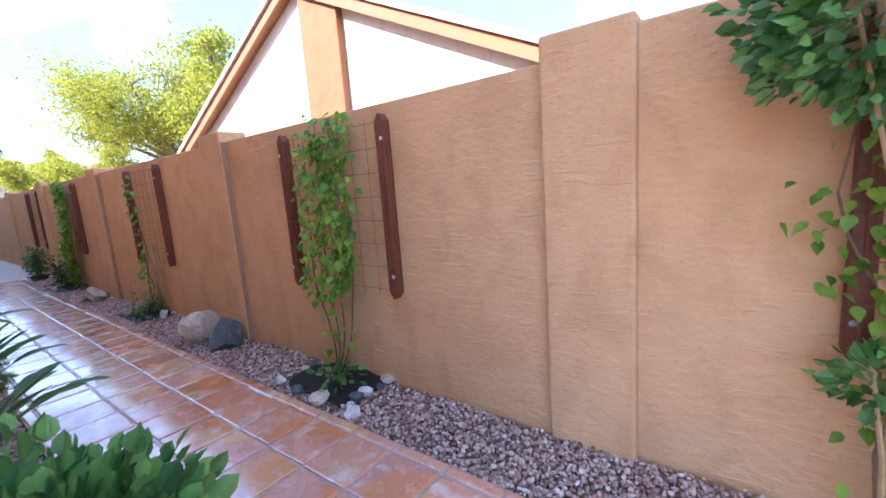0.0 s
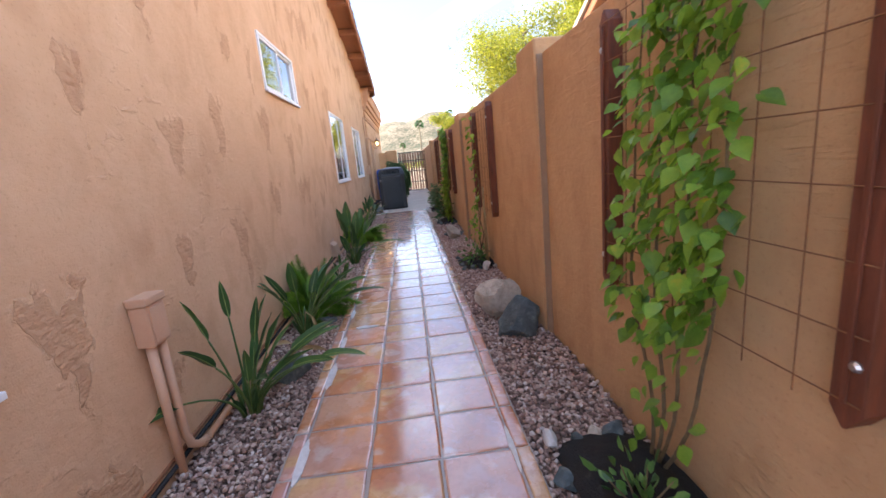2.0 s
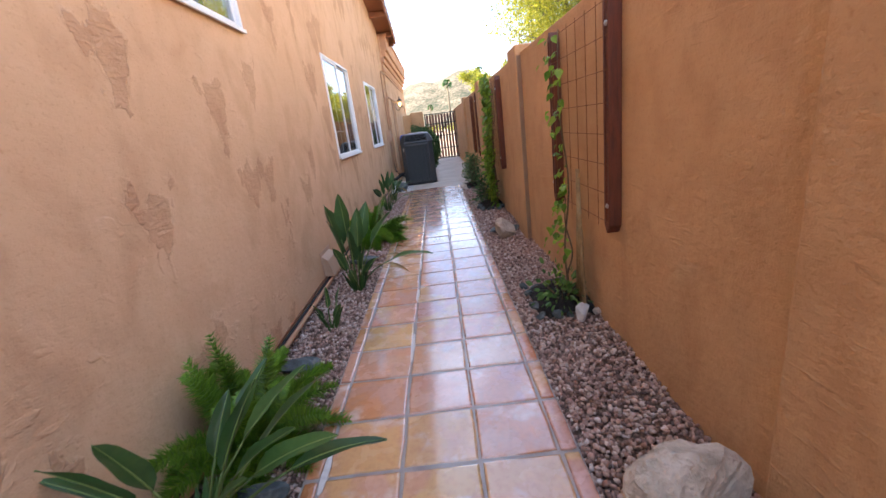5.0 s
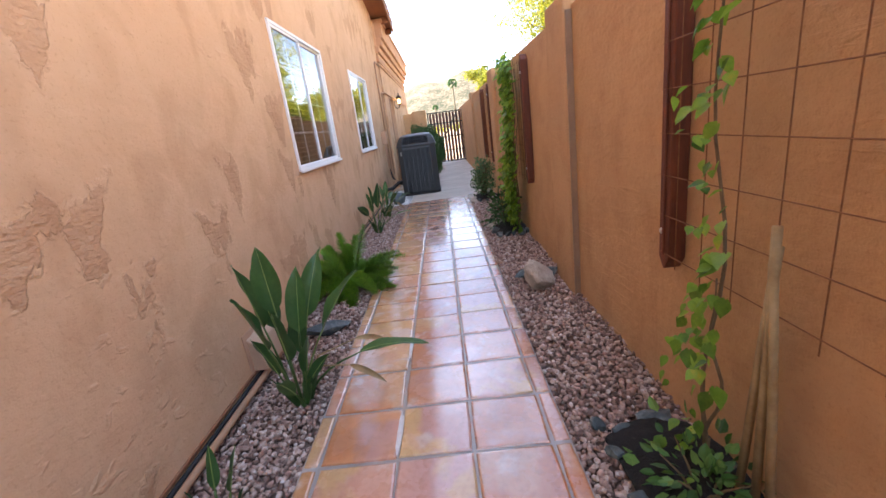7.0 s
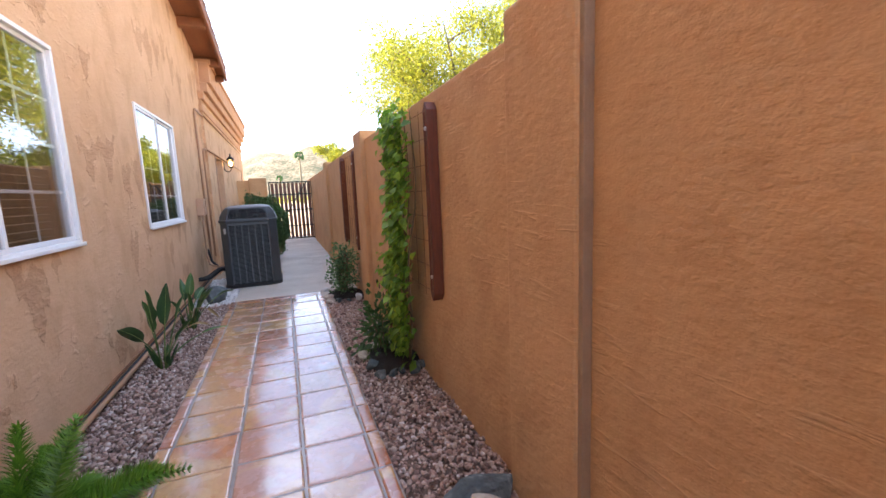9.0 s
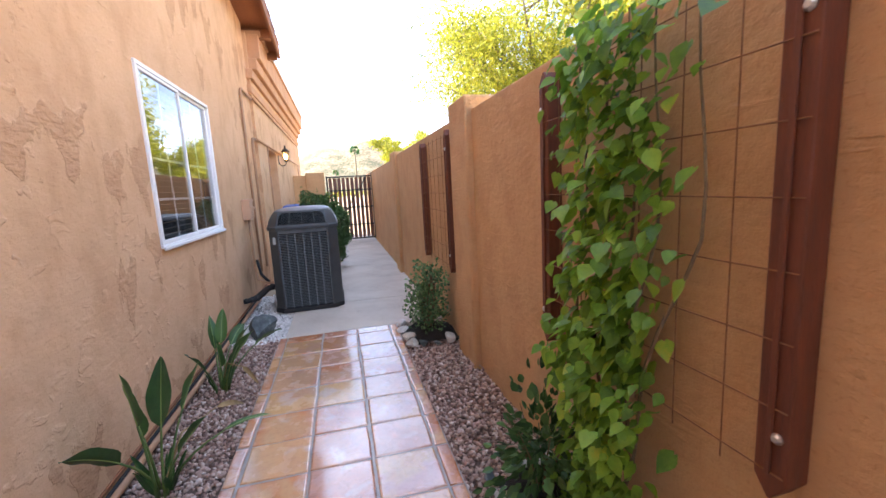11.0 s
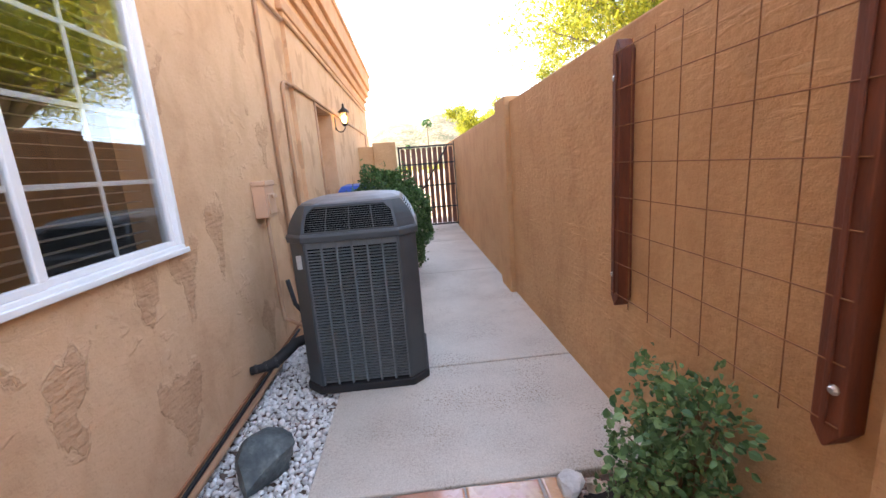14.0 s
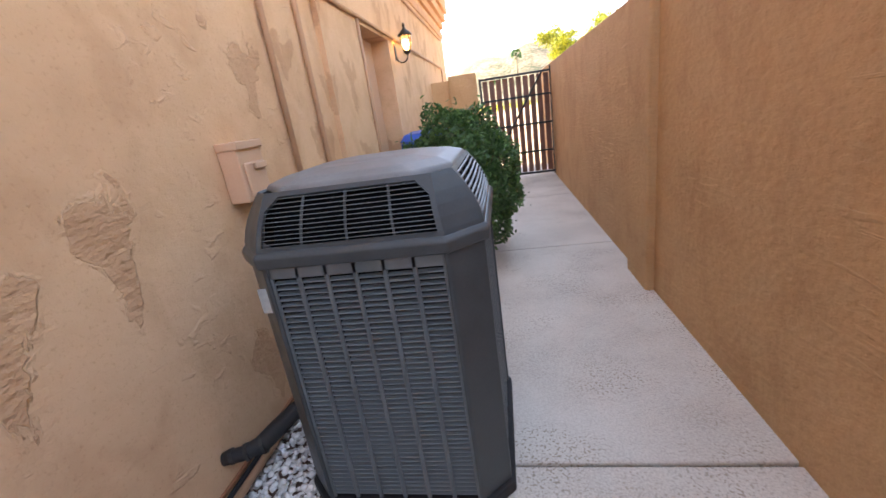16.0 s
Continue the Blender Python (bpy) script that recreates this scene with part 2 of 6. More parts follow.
SOIL = surface("dark_soil", ((0.3, (0.008, 0.007, 0.006)), (0.6, (0.022, 0.017, 0.014)), (0.72, (0.06, 0.05, 0.045))), 30, 0.95, 160, 0.9, 0.02)
DIRT = surface("desert_ground", ((0.3, (0.30, 0.22, 0.15)), (0.7, (0.46, 0.36, 0.26))), 1.5, 0.95, 40, 0.6, 0.02)
BED = surface("grit", ((0.3, (0.10, 0.065, 0.05)), (0.7, (0.22, 0.15, 0.12))), 25, 0.95, 120, 0.8, 0.01)
GRAVEL = surface("river_gravel", ((0.12, (0.16, 0.10, 0.085)), (0.36, (0.34, 0.21, 0.17)), (0.55, (0.46, 0.31, 0.255)), (0.74, (0.53, 0.40, 0.335)), (0.95, (0.68, 0.60, 0.55))), 30, 0.8, 200, 0.3, 0.003, vary="island", spread=0.38)
WHITE_GRAVEL = surface("marble_chips", ((0.15, (0.45, 0.45, 0.44)), (0.5, (0.78, 0.77, 0.75)), (0.9, (0.86, 0.86, 0.85))), 30, 0.75, 200, 0.3, 0.003, vary="island", spread=0.3)
CONCRETE = surface("broom_concrete", ((0.33, (0.29, 0.25, 0.205)), (0.43, (0.48, 0.43, 0.365)), (0.55, (0.585, 0.535, 0.465)), (0.75, (0.68, 0.64, 0.575))), 1.7, 0.72, 190, 0.6, 0.003, fine_mix=0.55)


def pitted(m):
    """Small dark pits worn through the paste, gathered in patches."""
    n, l = m.node_tree.nodes, m.node_tree.links
    p = n["Principled BSDF"]
    old = p.inputs["Base Color"].links[0].from_socket
    tc = n.new("ShaderNodeTexCoord")
    facs = []
    for scale, detail, a, b in ((95.0, 2.0, 0.56, 0.63), (2.3, 4.0, 0.45, 0.60)):
        t, r = n.new("ShaderNodeTexNoise"), n.new("ShaderNodeMapRange")
        t.inputs["Scale"].default_value, t.inputs["Detail"].default_value = scale, detail
        l.new(tc.outputs["Object"], t.inputs["Vector"])
        l.new(t.outputs[0], r.inputs["Value"])
        r.inputs["From Min"].default_value, r.inputs["From Max"].default_value = a, b
        facs.append(r.outputs[0])
    q, mx = n.new("ShaderNodeMath"), n.new("ShaderNodeMixRGB")
    q.operation, mx.blend_type = "MULTIPLY", "MULTIPLY"
    l.new(facs[0], q.inputs[0])
    l.new(facs[1], q.inputs[1])
    l.new(q.outputs[0], mx.inputs["Fac"])
    l.new(old, mx.inputs["Color1"])
    mx.inputs["Color2"].default_value = (0.52, 0.47, 0.41, 1)
    l.new(mx.outputs[0], p.inputs["Base Color"])


pitted(CONCRETE)
VINYL = surface("white_vinyl", ((0.3, (0.76, 0.77, 0.78)), (0.7, (0.84, 0.84, 0.84))), 4, 0.4, 120, 0.05)
BLIND = surface("blind_slat", ((0.3, (0.24, 0.175, 0.125)), (0.7, (0.32, 0.24, 0.175))), 5, 0.5, 90, 0.1)
# dark wall colour that carries the dimness of the rooms
ROOM = surface("dim_room_wall", ((0.3, (0.07, 0.06, 0.05)), (0.7, (0.11, 0.095, 0.08))), 2, 0.9, 90, 0.1)
CURTAIN = surface("grey_curtain", ((0.3, (0.10, 0.13, 0.13)), (0.7, (0.2, 0.24, 0.24))), 4, 0.9, 90, 0.3)
CURTAIN_GREEN = surface("pale_curtain_line", ((0.3, (0.42, 0.52, 0.48)), (0.7, (0.55, 0.64, 0.6))), 4, 0.9, 90, 0.2)
PIPE = surface("painted_conduit", ((0.3, (0.40, 0.22, 0.125)), (0.7, (0.50, 0.28, 0.16))), 12, 0.65, 90, 0.15)
BOX_PAINT = surface("painted_box", ((0.3, (0.56, 0.33, 0.21)), (0.7, (0.64, 0.40, 0.26))), 6, 0.6, 90, 0.15)
BOX_DULL = surface("tan_box", ((0.3, (0.46, 0.29, 0.19)), (0.7, (0.56, 0.37, 0.25))), 6, 0.7, 90, 0.2)
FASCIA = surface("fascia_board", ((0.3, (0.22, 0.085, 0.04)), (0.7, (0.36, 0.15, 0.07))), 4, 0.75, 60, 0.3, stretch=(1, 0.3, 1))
ROOF_TILE = surface("clay_roof_tile", ((0.2, (0.24, 0.11, 0.07)), (0.6, (0.40, 0.20, 0.12)), (0.85, (0.5, 0.32, 0.22))), 8, 0.85, 60, 0.3, vary="object", spread=0.2)
NB_TILE = surface("pale_roof_tile", ((0.3, (0.40, 0.33, 0.27)), (0.7, (0.55, 0.48, 0.41))), 8, 0.85, 60, 0.3)
NB_FASCIA = surface("orange_fascia", ((0.3, (0.22, 0.085, 0.038)), (0.7, (0.30, 0.125, 0.055))), 4, 0.75, 60, 0.2)
CHIMNEY = stucco("chimney_stucco", (0.25, 0.115, 0.06), (0.22, 0.10, 0.05), relief=0.4)
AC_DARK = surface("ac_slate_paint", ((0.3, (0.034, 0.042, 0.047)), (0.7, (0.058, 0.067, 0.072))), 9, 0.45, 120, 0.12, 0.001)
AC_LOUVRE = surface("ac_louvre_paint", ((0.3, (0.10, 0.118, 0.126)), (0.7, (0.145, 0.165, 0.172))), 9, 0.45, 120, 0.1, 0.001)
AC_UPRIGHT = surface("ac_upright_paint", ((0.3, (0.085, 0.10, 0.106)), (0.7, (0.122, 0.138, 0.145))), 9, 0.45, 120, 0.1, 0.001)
# a lighter grey than the body
AC_TOP = surface("ac_top_paint", ((0.3, (0.12, 0.125, 0.13)), (0.7, (0.20, 0.205, 0.21))), 7, 0.5, 90, 0.15, 0.001)
# near-black without gloss: the deep shade inside the unit, put into the colour
AC_INSIDE_SHADE = surface("ac_inside_shade", ((0.3, (0.002, 0.002, 0.0025)), (0.7, (0.005, 0.005, 0.006))), 9, 0.7, 90, 0.1)
AC_INSIDE_SHADE.node_tree.nodes["Principled BSDF"].inputs["Specular IOR Level"].default_value = 0.03
LABEL_WHITE = surface("label_paper", ((0.3, (0.3, 0.3, 0.29)), (0.7, (0.42, 0.42, 0.4))), 40, 0.6, 200, 0.05)
BIN_BLUE = surface("blue_plastic", ((0.3, (0.01, 0.06, 0.30)), (0.7, (0.02, 0.10, 0.42))), 6, 0.45, 90, 0.1)
ROCK_TAN = surface("tan_rock", ((0.25, (0.32, 0.27, 0.21)), (0.5, (0.56, 0.49, 0.40)), (0.75, (0.74, 0.69, 0.61))), 9, 0.9, 38, 1.0, 0.025)
ROCK_BLUE = surface("slate_rock", ((0.25, (0.03, 0.04, 0.045)), (0.5, (0.08, 0.105, 0.11)), (0.62, (0.15, 0.18, 0.18)), (0.72, (0.34, 0.38, 0.37))), 11, 0.75, 50, 0.7, 0.012)
ROCK_WHITE = surface("white_rock", ((0.25, (0.40, 0.38, 0.36)), (0.7, (0.72, 0.70, 0.67))), 9, 0.85, 50, 0.6, 0.01)
LEAF_VINE = surface("vine_leaf", ((0.12, (0.075, 0.18, 0.022)), (0.45, (0.18, 0.36, 0.04)), (0.8, (0.31, 0.52, 0.065)), (0.98, (0.58, 0.55, 0.06))), 14, 0.45, 90, 0.2, 0.002, vary="object", spread=0.32, translucent=0.5)
LEAF_VINE_REST = surface("vine_leaf_rest", ((0.12, (0.075, 0.18, 0.022)), (0.45, (0.18, 0.36, 0.04)), (0.8, (0.31, 0.52, 0.065)), (0.98, (0.58, 0.55, 0.06))), 14, 0.45, 90, 0.2, 0.002, vary="island", spread=0.32, translucent=0.5)
LEAF_PADDLE = surface("paddle_leaf", ((0.2, (0.02, 0.06, 0.018)), (0.55, (0.04, 0.115, 0.03)), (0.85, (0.085, 0.18, 0.045))), 6, 0.38, 60, 0.2, 0.002, vary="object", spread=0.2, translucent=0.18)
STALK = surface("green_stalk", ((0.3, (0.05, 0.11, 0.025)), (0.7, (0.13, 0.19, 0.05))), 12, 0.5, 60, 0.2, vary="object", spread=0.2)
RIB = surface("pale_rib", ((0.3, (0.16, 0.26, 0.07)), (0.7, (0.28, 0.38, 0.12))), 12, 0.5, 60, 0.1)
DRY = surface("dry_leaf", ((0.3, (0.22, 0.14, 0.06)), (0.7, (0.42, 0.30, 0.15))), 14, 0.8, 60, 0.3)
FERN = surface("foxtail_needle", ((0.2, (0.08, 0.20, 0.02)), (0.55, (0.16, 0.36, 0.035)), (0.85, (0.28, 0.48, 0.06))), 9, 0.5, 60, 0.0, vary="island", spread=0.25, translucent=0.3)
LEAF_BUSH = surface("shrub_leaf", ((0.2, (0.022, 0.065, 0.018)), (0.55, (0.055, 0.135, 0.035)), (0.85, (0.11, 0.22, 0.06))), 9, 0.5, 60, 0.0, vary="island", spread=0.3, translucent=0.2)
LEAF_ROSE = surface("rose_leaf", ((0.2, (0.04, 0.11, 0.025)), (0.55, (0.085, 0.21, 0.045)), (0.85, (0.18, 0.34, 0.08))), 9, 0.45, 60, 0.0, vary="island", spread=0.3, translucent=0.25)
LEAF_BUSH_ROSE = surface("rose_bush_leaf", ((0.2, (0.05, 0.12, 0.045)), (0.55, (0.11, 0.23, 0.085)), (0.85, (0.22, 0.38, 0.16))), 9, 0.45, 60, 0.0, vary="island", spread=0.3, translucent=0.25)
LEAF_TREE = surface("palo_verde_leaf", ((0.2, (0.14, 0.18, 0.02)), (0.55, (0.31, 0.33, 0.028)), (0.85, (0.47, 0.44, 0.05))), 4, 0.6, 60, 0.0, vary="island", spread=0.3, translucent=0.45)
BARK = surface("grey_green_bark", ((0.3, (0.10, 0.085, 0.055)), (0.7, (0.20, 0.17, 0.11))), 8, 0.9, 60, 0.6, 0.01)
STEM = surface("woody_stem", ((0.3, (0.10, 0.065, 0.035)), (0.7, (0.24, 0.17, 0.09))), 20, 0.85, 90, 0.4)
HILL = surface("desert_hill", ((0.40, (0.035, 0.045, 0.022)), (0.5, (0.11, 0.095, 0.06)), (0.60, (0.20, 0.165, 0.12))), 0.09, 0.95, 0.7, 0.4, 0.5, fine_mix=0.5)
BRASS = surface("dark_bronze", ((0.3, (0.03, 0.022, 0.016)), (0.7, (0.07, 0.05, 0.035))), 30, 0.45, 120, 0.15, metal=0.7)
SILVER = surface("dish_grey", ((0.3, (0.45, 0.45, 0.45)), (0.7, (0.6, 0.6, 0.6))), 9, 0.5, 90, 0.1)

GLASS, gn, gl, gp = material("window_glass")
gn.remove(gp)
g_clear, g_gloss, g_mix, g_face = gn.new("ShaderNodeBsdfTransparent"), gn.new("ShaderNodeBsdfGlossy"), gn.new("ShaderNodeMixShader"), gn.new("ShaderNodeLayerWeight")
g_clear.inputs["Color"].default_value = (0.93, 0.95, 0.95, 1)
g_gloss.inputs["Roughness"].default_value = 0.0
g_pow, g_scale = gn.new("ShaderNodeMath"), gn.new("ShaderNodeMath")
g_pow.operation, g_scale.operation = "POWER", "MULTIPLY_ADD"
g_pow.inputs[1].default_value, g_scale.inputs[1].default_value, g_scale.inputs[2].default_value = 3.0, 0.80, 0.125
gl.new(g_face.outputs["Facing"], g_pow.inputs[0])
gl.new(g_pow.outputs[0], g_scale.inputs[0])
gl.new(g_scale.outputs[0], g_mix.inputs[0])
gl.new(g_clear.outputs[0], g_mix.inputs[1])
gl.new(g_gloss.outputs[0], g_mix.inputs[2])
gl.new(g_mix.outputs[0], gn["Material Output"].inputs["Surface"])

LAMP_GLOW, ln, ll, lp = material("lamp_glow")
lp.inputs["Emission Color"].default_value, lp.inputs["Emission Strength"].default_value = (1.0, 0.62, 0.25, 1), 4.0
LAMP_GLASS, ln, ll, lp = material("seeded_lamp_glass")
lp.inputs["Transmission Weight"].default_value, lp.inputs["Roughness"].default_value, lp.inputs["Base Color"].default_value = 0.95, 0.12, (1.0, 0.80, 0.50, 1)


def saltillo():
    """Sealed clay paver: each tile its own orange, ochre or rose, cloudy within, with pale bloom and a glossy sealer."""
    m, n, l, p = material("saltillo_tile")
    tc, info = n.new("ShaderNodeTexCoord"), n.new("ShaderNodeObjectInfo")
    sc = n.new("ShaderNodeMath")
    sc.operation = "MULTIPLY"
    sc.inputs[1].default_value = 91.0
    l.new(info.outputs["Random"], sc.inputs[0])
    sh = n.new("ShaderNodeVectorMath")
    l.new(tc.outputs["Object"], sh.inputs[0])
    l.new(sc.outputs[0], sh.inputs[1])

    def nz(scale, detail, distort=0.0):
        t = n.new("ShaderNodeTexNoise")
        t.inputs["Scale"].default_value, t.inputs["Detail"].default_value, t.inputs["Distortion"].default_value = scale, detail, distort
        l.new(sh.outputs[0], t.inputs["Vector"])
        return t.outputs[0]

    def rng(v, a, b, lo, hi):
        r = n.new("ShaderNodeMapRange")
        r.interpolation_type = "SMOOTHSTEP"
        l.new(v, r.inputs["Value"])
        for k, q in zip(("From Min", "From Max", "To Min", "To Max"), (a, b, lo, hi)):
            r.inputs[k].default_value = q
        return r.outputs[0]

    tone = ramp(n, ((0.0, (0.50, 0.175, 0.075)), (0.25, (0.56, 0.23, 0.10)), (0.45, (0.58, 0.30, 0.21)), (0.68, (0.57, 0.31, 0.25)), (0.84, (0.64, 0.40, 0.17)), (1.0, (0.52, 0.20, 0.10))))
    l.new(info.outputs["Random"], tone.inputs["Fac"])
    second = ramp(n, ((0.0, (0.66, 0.42, 0.17)), (0.3, (0.50, 0.26, 0.24)), (0.6, (0.66, 0.42, 0.18)), (1.0, (0.52, 0.27, 0.24))))
    l.new(info.outputs["Random"], second.inputs["Fac"])
    mix1 = n.new("ShaderNodeMixRGB")
    l.new(rng(nz(3.8, 3.0, 0.5), 0.44, 0.60, 0.0, 0.9), mix1.inputs["Fac"])
    l.new(tone.outputs[0], mix1.inputs["Color1"])
    l.new(second.outputs[0], mix1.inputs["Color2"])
    mix2 = n.new("ShaderNodeMixRGB")
    l.new(rng(nz(6.0, 7.0, 0.3), 0.56, 0.70, 0.0, 0.75), mix2.inputs["Fac"])
    l.new(mix1.outputs[0], mix2.inputs["Color1"])
    mix2.inputs["Color2"].default_value = (0.68, 0.56, 0.49, 1)
    mix3 = n.new("ShaderNodeMixRGB")
    mix3.blend_type = "MULTIPLY"
    l.new(rng(nz(45.0, 5.0), 0.4, 0.75, 0.0, 0.5), mix3.inputs["Fac"])
    l.new(mix2.outputs[0], mix3.inputs["Color1"])
    mix3.inputs["Color2"].default_value = (0.72, 0.6, 0.55, 1)
    l.new(mix3.outputs[0], p.inputs["Base Color"])
    l.new(rng(nz(9.0, 5.0), 0.35, 0.7, 0.14, 0.36), p.inputs["Roughness"])
    p.inputs["Specular IOR Level"].default_value = 0.6
    p.inputs["Coat Weight"].default_value, p.inputs["Coat Roughness"].default_value, p.inputs["Coat IOR"].default_value = 1.0, 0.11, 1.75
    b = n.new("ShaderNodeBump")
    b.inputs["Strength"].default_value, b.inputs["Distance"].default_value = 0.35, 0.006
    l.new(nz(14.0, 5.0), b.inputs["Height"])
    l.new(b.outputs[0], p.inputs["Normal"])
    return m


TILE = saltillo()


# ---- building helpers ----
def mesh_from(bm, name, mat, smooth=False):
    me = bpy.data.meshes.new(name)
    bmesh.ops.recalc_face_normals(bm, faces=bm.faces)
    bm.to_mesh(me)
    bm.free()
    me.materials.append(mat)
    if smooth:
        me.polygons.foreach_set("use_smooth", [True] * len(me.polygons))
    return me


def part(name, bm, mat, parent=None, label="", smooth=False):
    """Links a bmesh as one mesh object, under parent if one is given (world coordinates are kept)."""
    ob = new(name, mesh_from(bm, name, mat, smooth))
    if parent is not None:
        ob.parent = parent
        ob.matrix_parent_inverse = base_matrix(parent).inverted()
    if label:
        ob["label"] = label
    return ob


def base_matrix(ob):
    m = ob.matrix_basis.copy()
    return m if ob.parent is None else base_matrix(ob.parent) @ ob.matrix_parent_inverse @ m


def thing(name, at, label, category, group="", kind=""):
    ob = new(name)
    ob.location = at
    ob.empty_display_size = 0.1
    return tagged(ob, label, category, group, kind)


def piece(name, me, m, parent):
    """A piece on shared mesh data at the world pose m, under parent."""
    ob = new(name, me)
    if parent is not None:
        ob.parent = parent
        ob.matrix_parent_inverse = base_matrix(parent).inverted()
    ob.matrix_basis = m
    return ob


def hexa(bm, c):
    """A block from its 8 corners: four below, four above, both in the same turn."""
    v = [bm.verts.new(p) for p in c]
    for f in ((3, 2, 1, 0), (4, 5, 6, 7), (0, 1, 5, 4), (1, 2, 6, 5), (2, 3, 7, 6), (3, 0, 4, 7)):
        bm.faces.new([v[k] for k in f])
    return v


def box(bm, x0, x1, y0, y1, z0, z1):
    return hexa(bm, ((x0, y0, z0), (x1, y0, z0), (x1, y1, z0), (x0, y1, z0), (x0, y0, z1), (x1, y0, z1), (x1, y1, z1), (x0, y1, z1)))


def bevel(bm, width, segments=2):
    bmesh.ops.bevel(bm, geom=list(bm.edges), offset=width, segments=segments, affect="EDGES", profile=0.5, clamp_overlap=True)
    return bm


def bbox(x0, x1, y0, y1, z0, z1, r=0.004, segments=2):
    bm = bmesh.new()
    box(bm, x0, x1, y0, y1, z0, z1)
    if r > 0:
        bevel(bm, r, segments)
    return bm


def tube(bm, pts, radii, sides=8, cap=True):
    """A tube along pts; radii is a number or one for each point."""
    pts = [Vector(p) for p in pts]
    if isinstance(radii, (int, float)):
        radii = [radii] * len(pts)
    rings, side = [], None
    for i, p in enumerate(pts):
        d = (pts[min(i + 1, len(pts) - 1)] - pts[max(i - 1, 0)]).normalized()
        if side is None:
            side = d.orthogonal().normalized()
        side = (side - d * side.dot(d)).normalized()
        up = d.cross(side)
        rings.append([bm.verts.new(p + (side * math.cos(a) + up * math.sin(a)) * radii[i]) for a in (2 * math.pi * k / sides for k in range(sides))])
    for a, b in zip(rings, rings[1:]):
        for k in range(sides):
            bm.faces.new((a[k], a[(k + 1) % sides], b[(k + 1) % sides], b[k]))
    if cap:
        bm.faces.new(rings[0][::-1])
        bm.faces.new(rings[-1])
    return bm


def rock_bm(size, seed, cut=(0.45, 0.8), detail=2, jag=0.35):
    """An angular boulder: a sphere cut by random planes and roughened."""
    rng = random.Random(seed)
    bm = bmesh.new()
    bmesh.ops.create_icosphere(bm, subdivisions=detail + 1, radius=1.0)
    planes = [(Vector((rng.gauss(0, 1), rng.gauss(0, 1), rng.gauss(0, 1))).normalized(), rng.uniform(*cut)) for _ in range(13)]
    off = Vector((seed * 3.1, seed * 1.7, seed * 0.3))
    for v in bm.verts:
        for nrm, d in planes:
            k = v.co.dot(nrm)
            if k > d:
                v.co -= nrm * (k - d) * 0.92
        v.co *= 1 + jag * 0.35 * noise.noise(v.co * 1.8 + off) + jag * 0.12 * noise.noise(v.co * 6 + off)
        v.co = Vector((v.co.x * size[0], v.co.y * size[1], v.co.z * size[2]))
    return bm


def rock(name, at, size, turn, seed, mat, label, category="rock", group="", jag=0.35, detail=2):
    bm = rock_bm(size, seed, (0.36, 0.66) if mat is ROCK_BLUE else (0.45, 0.8), detail, jag)
    low = min(v.co.z for v in bm.verts)
    ob = part(name, bm, mat)
    ob.matrix_basis = pose(at[0], at[1], at[2] - low * 0.8, *turn)
    return tagged(ob, label, category, group)


def leaf_cloud(name, centres, size, mat, parent, seed=1, aspect=0.45, droop=0.0, vary=0.4):
    """Many small folded leaves at the given centres, in one mesh."""
    rng = np.random.default_rng(seed)
    c = np.asarray(centres, dtype=np.float64)
    k = len(c)
    d = rng.normal(size=(k, 3))
    d[:, 2] -= droop
    d /= np.linalg.norm(d, axis=1)[:, None]
    s = np.cross(d, rng.normal(size=(k, 3)))
    s /= np.linalg.norm(s, axis=1)[:, None]
    n = np.cross(d, s)
    ln = (size * (1 + vary * rng.uniform(-1, 1, k)))[:, None]
    w = ln * aspect * 0.5
    lift = n * w * 0.3
    v = np.stack((c - d * ln * 0.5, c - d * ln * 0.2 + s * w + lift, c + d * ln * 0.18 + s * w * 0.85 + lift, c + d * ln * 0.5, c + d * ln * 0.18 - s * w * 0.85 + lift, c - d * ln * 0.2 - s * w + lift), axis=1).reshape(-1, 3)
    me = bpy.data.meshes.new(name)
    idx = np.arange(k)[:, None] * 6
    tri = np.concatenate((idx + [[0, 1, 2]], idx + [[0, 2, 3]], idx + [[0, 3, 4]], idx + [[0, 4, 5]]), axis=1).reshape(-1, 3)
    me.from_pydata(v.tolist(), [], tri.tolist())
    me.materials.append(mat)
    ob = new(name, me)
    if parent is not None:
        ob.parent = parent
        ob.matrix_parent_inverse = base_matrix(parent).inverted()
    return ob


# ---- plan ----
WALL_X, FENCE_X = -0.10, 1.972
PIER_X, POST_X = 1.92, 1.906
Y_CORNER, Y_BACK, Y_GATE, Y_STEP, Y_END = 1.3, -8.0, 19.9, 15.45, 22.4
PATH_Y0, PATH_END = -0.99, 12.72
ROOF_Z, ROOF_SLOPE, ROOF_Y = 3.62, 0.15, 16.3


def roof_z(y):
    return ROOF_Z + (ROOF_Y - y) * ROOF_SLOPE


# ---- ground ----
bm = bmesh.new()
bmesh.ops.create_grid(bm, x_segments=60, y_segments=60, size=1500)
for v in bm.verts:
    v.co.z = -0.07
tagged(part("ground", bm, DIRT), "dry sandy desert ground reaching the hills", "ground", kind="structure")

bm = bbox(-0.12, 1.98, PATH_Y0 - 3, PATH_END + 1.9, -0.069, -0.04, 0)
tagged(part("gravel_bed", bm, BED), "gritty brown earth under the side-yard gravel", "ground", kind="structure")

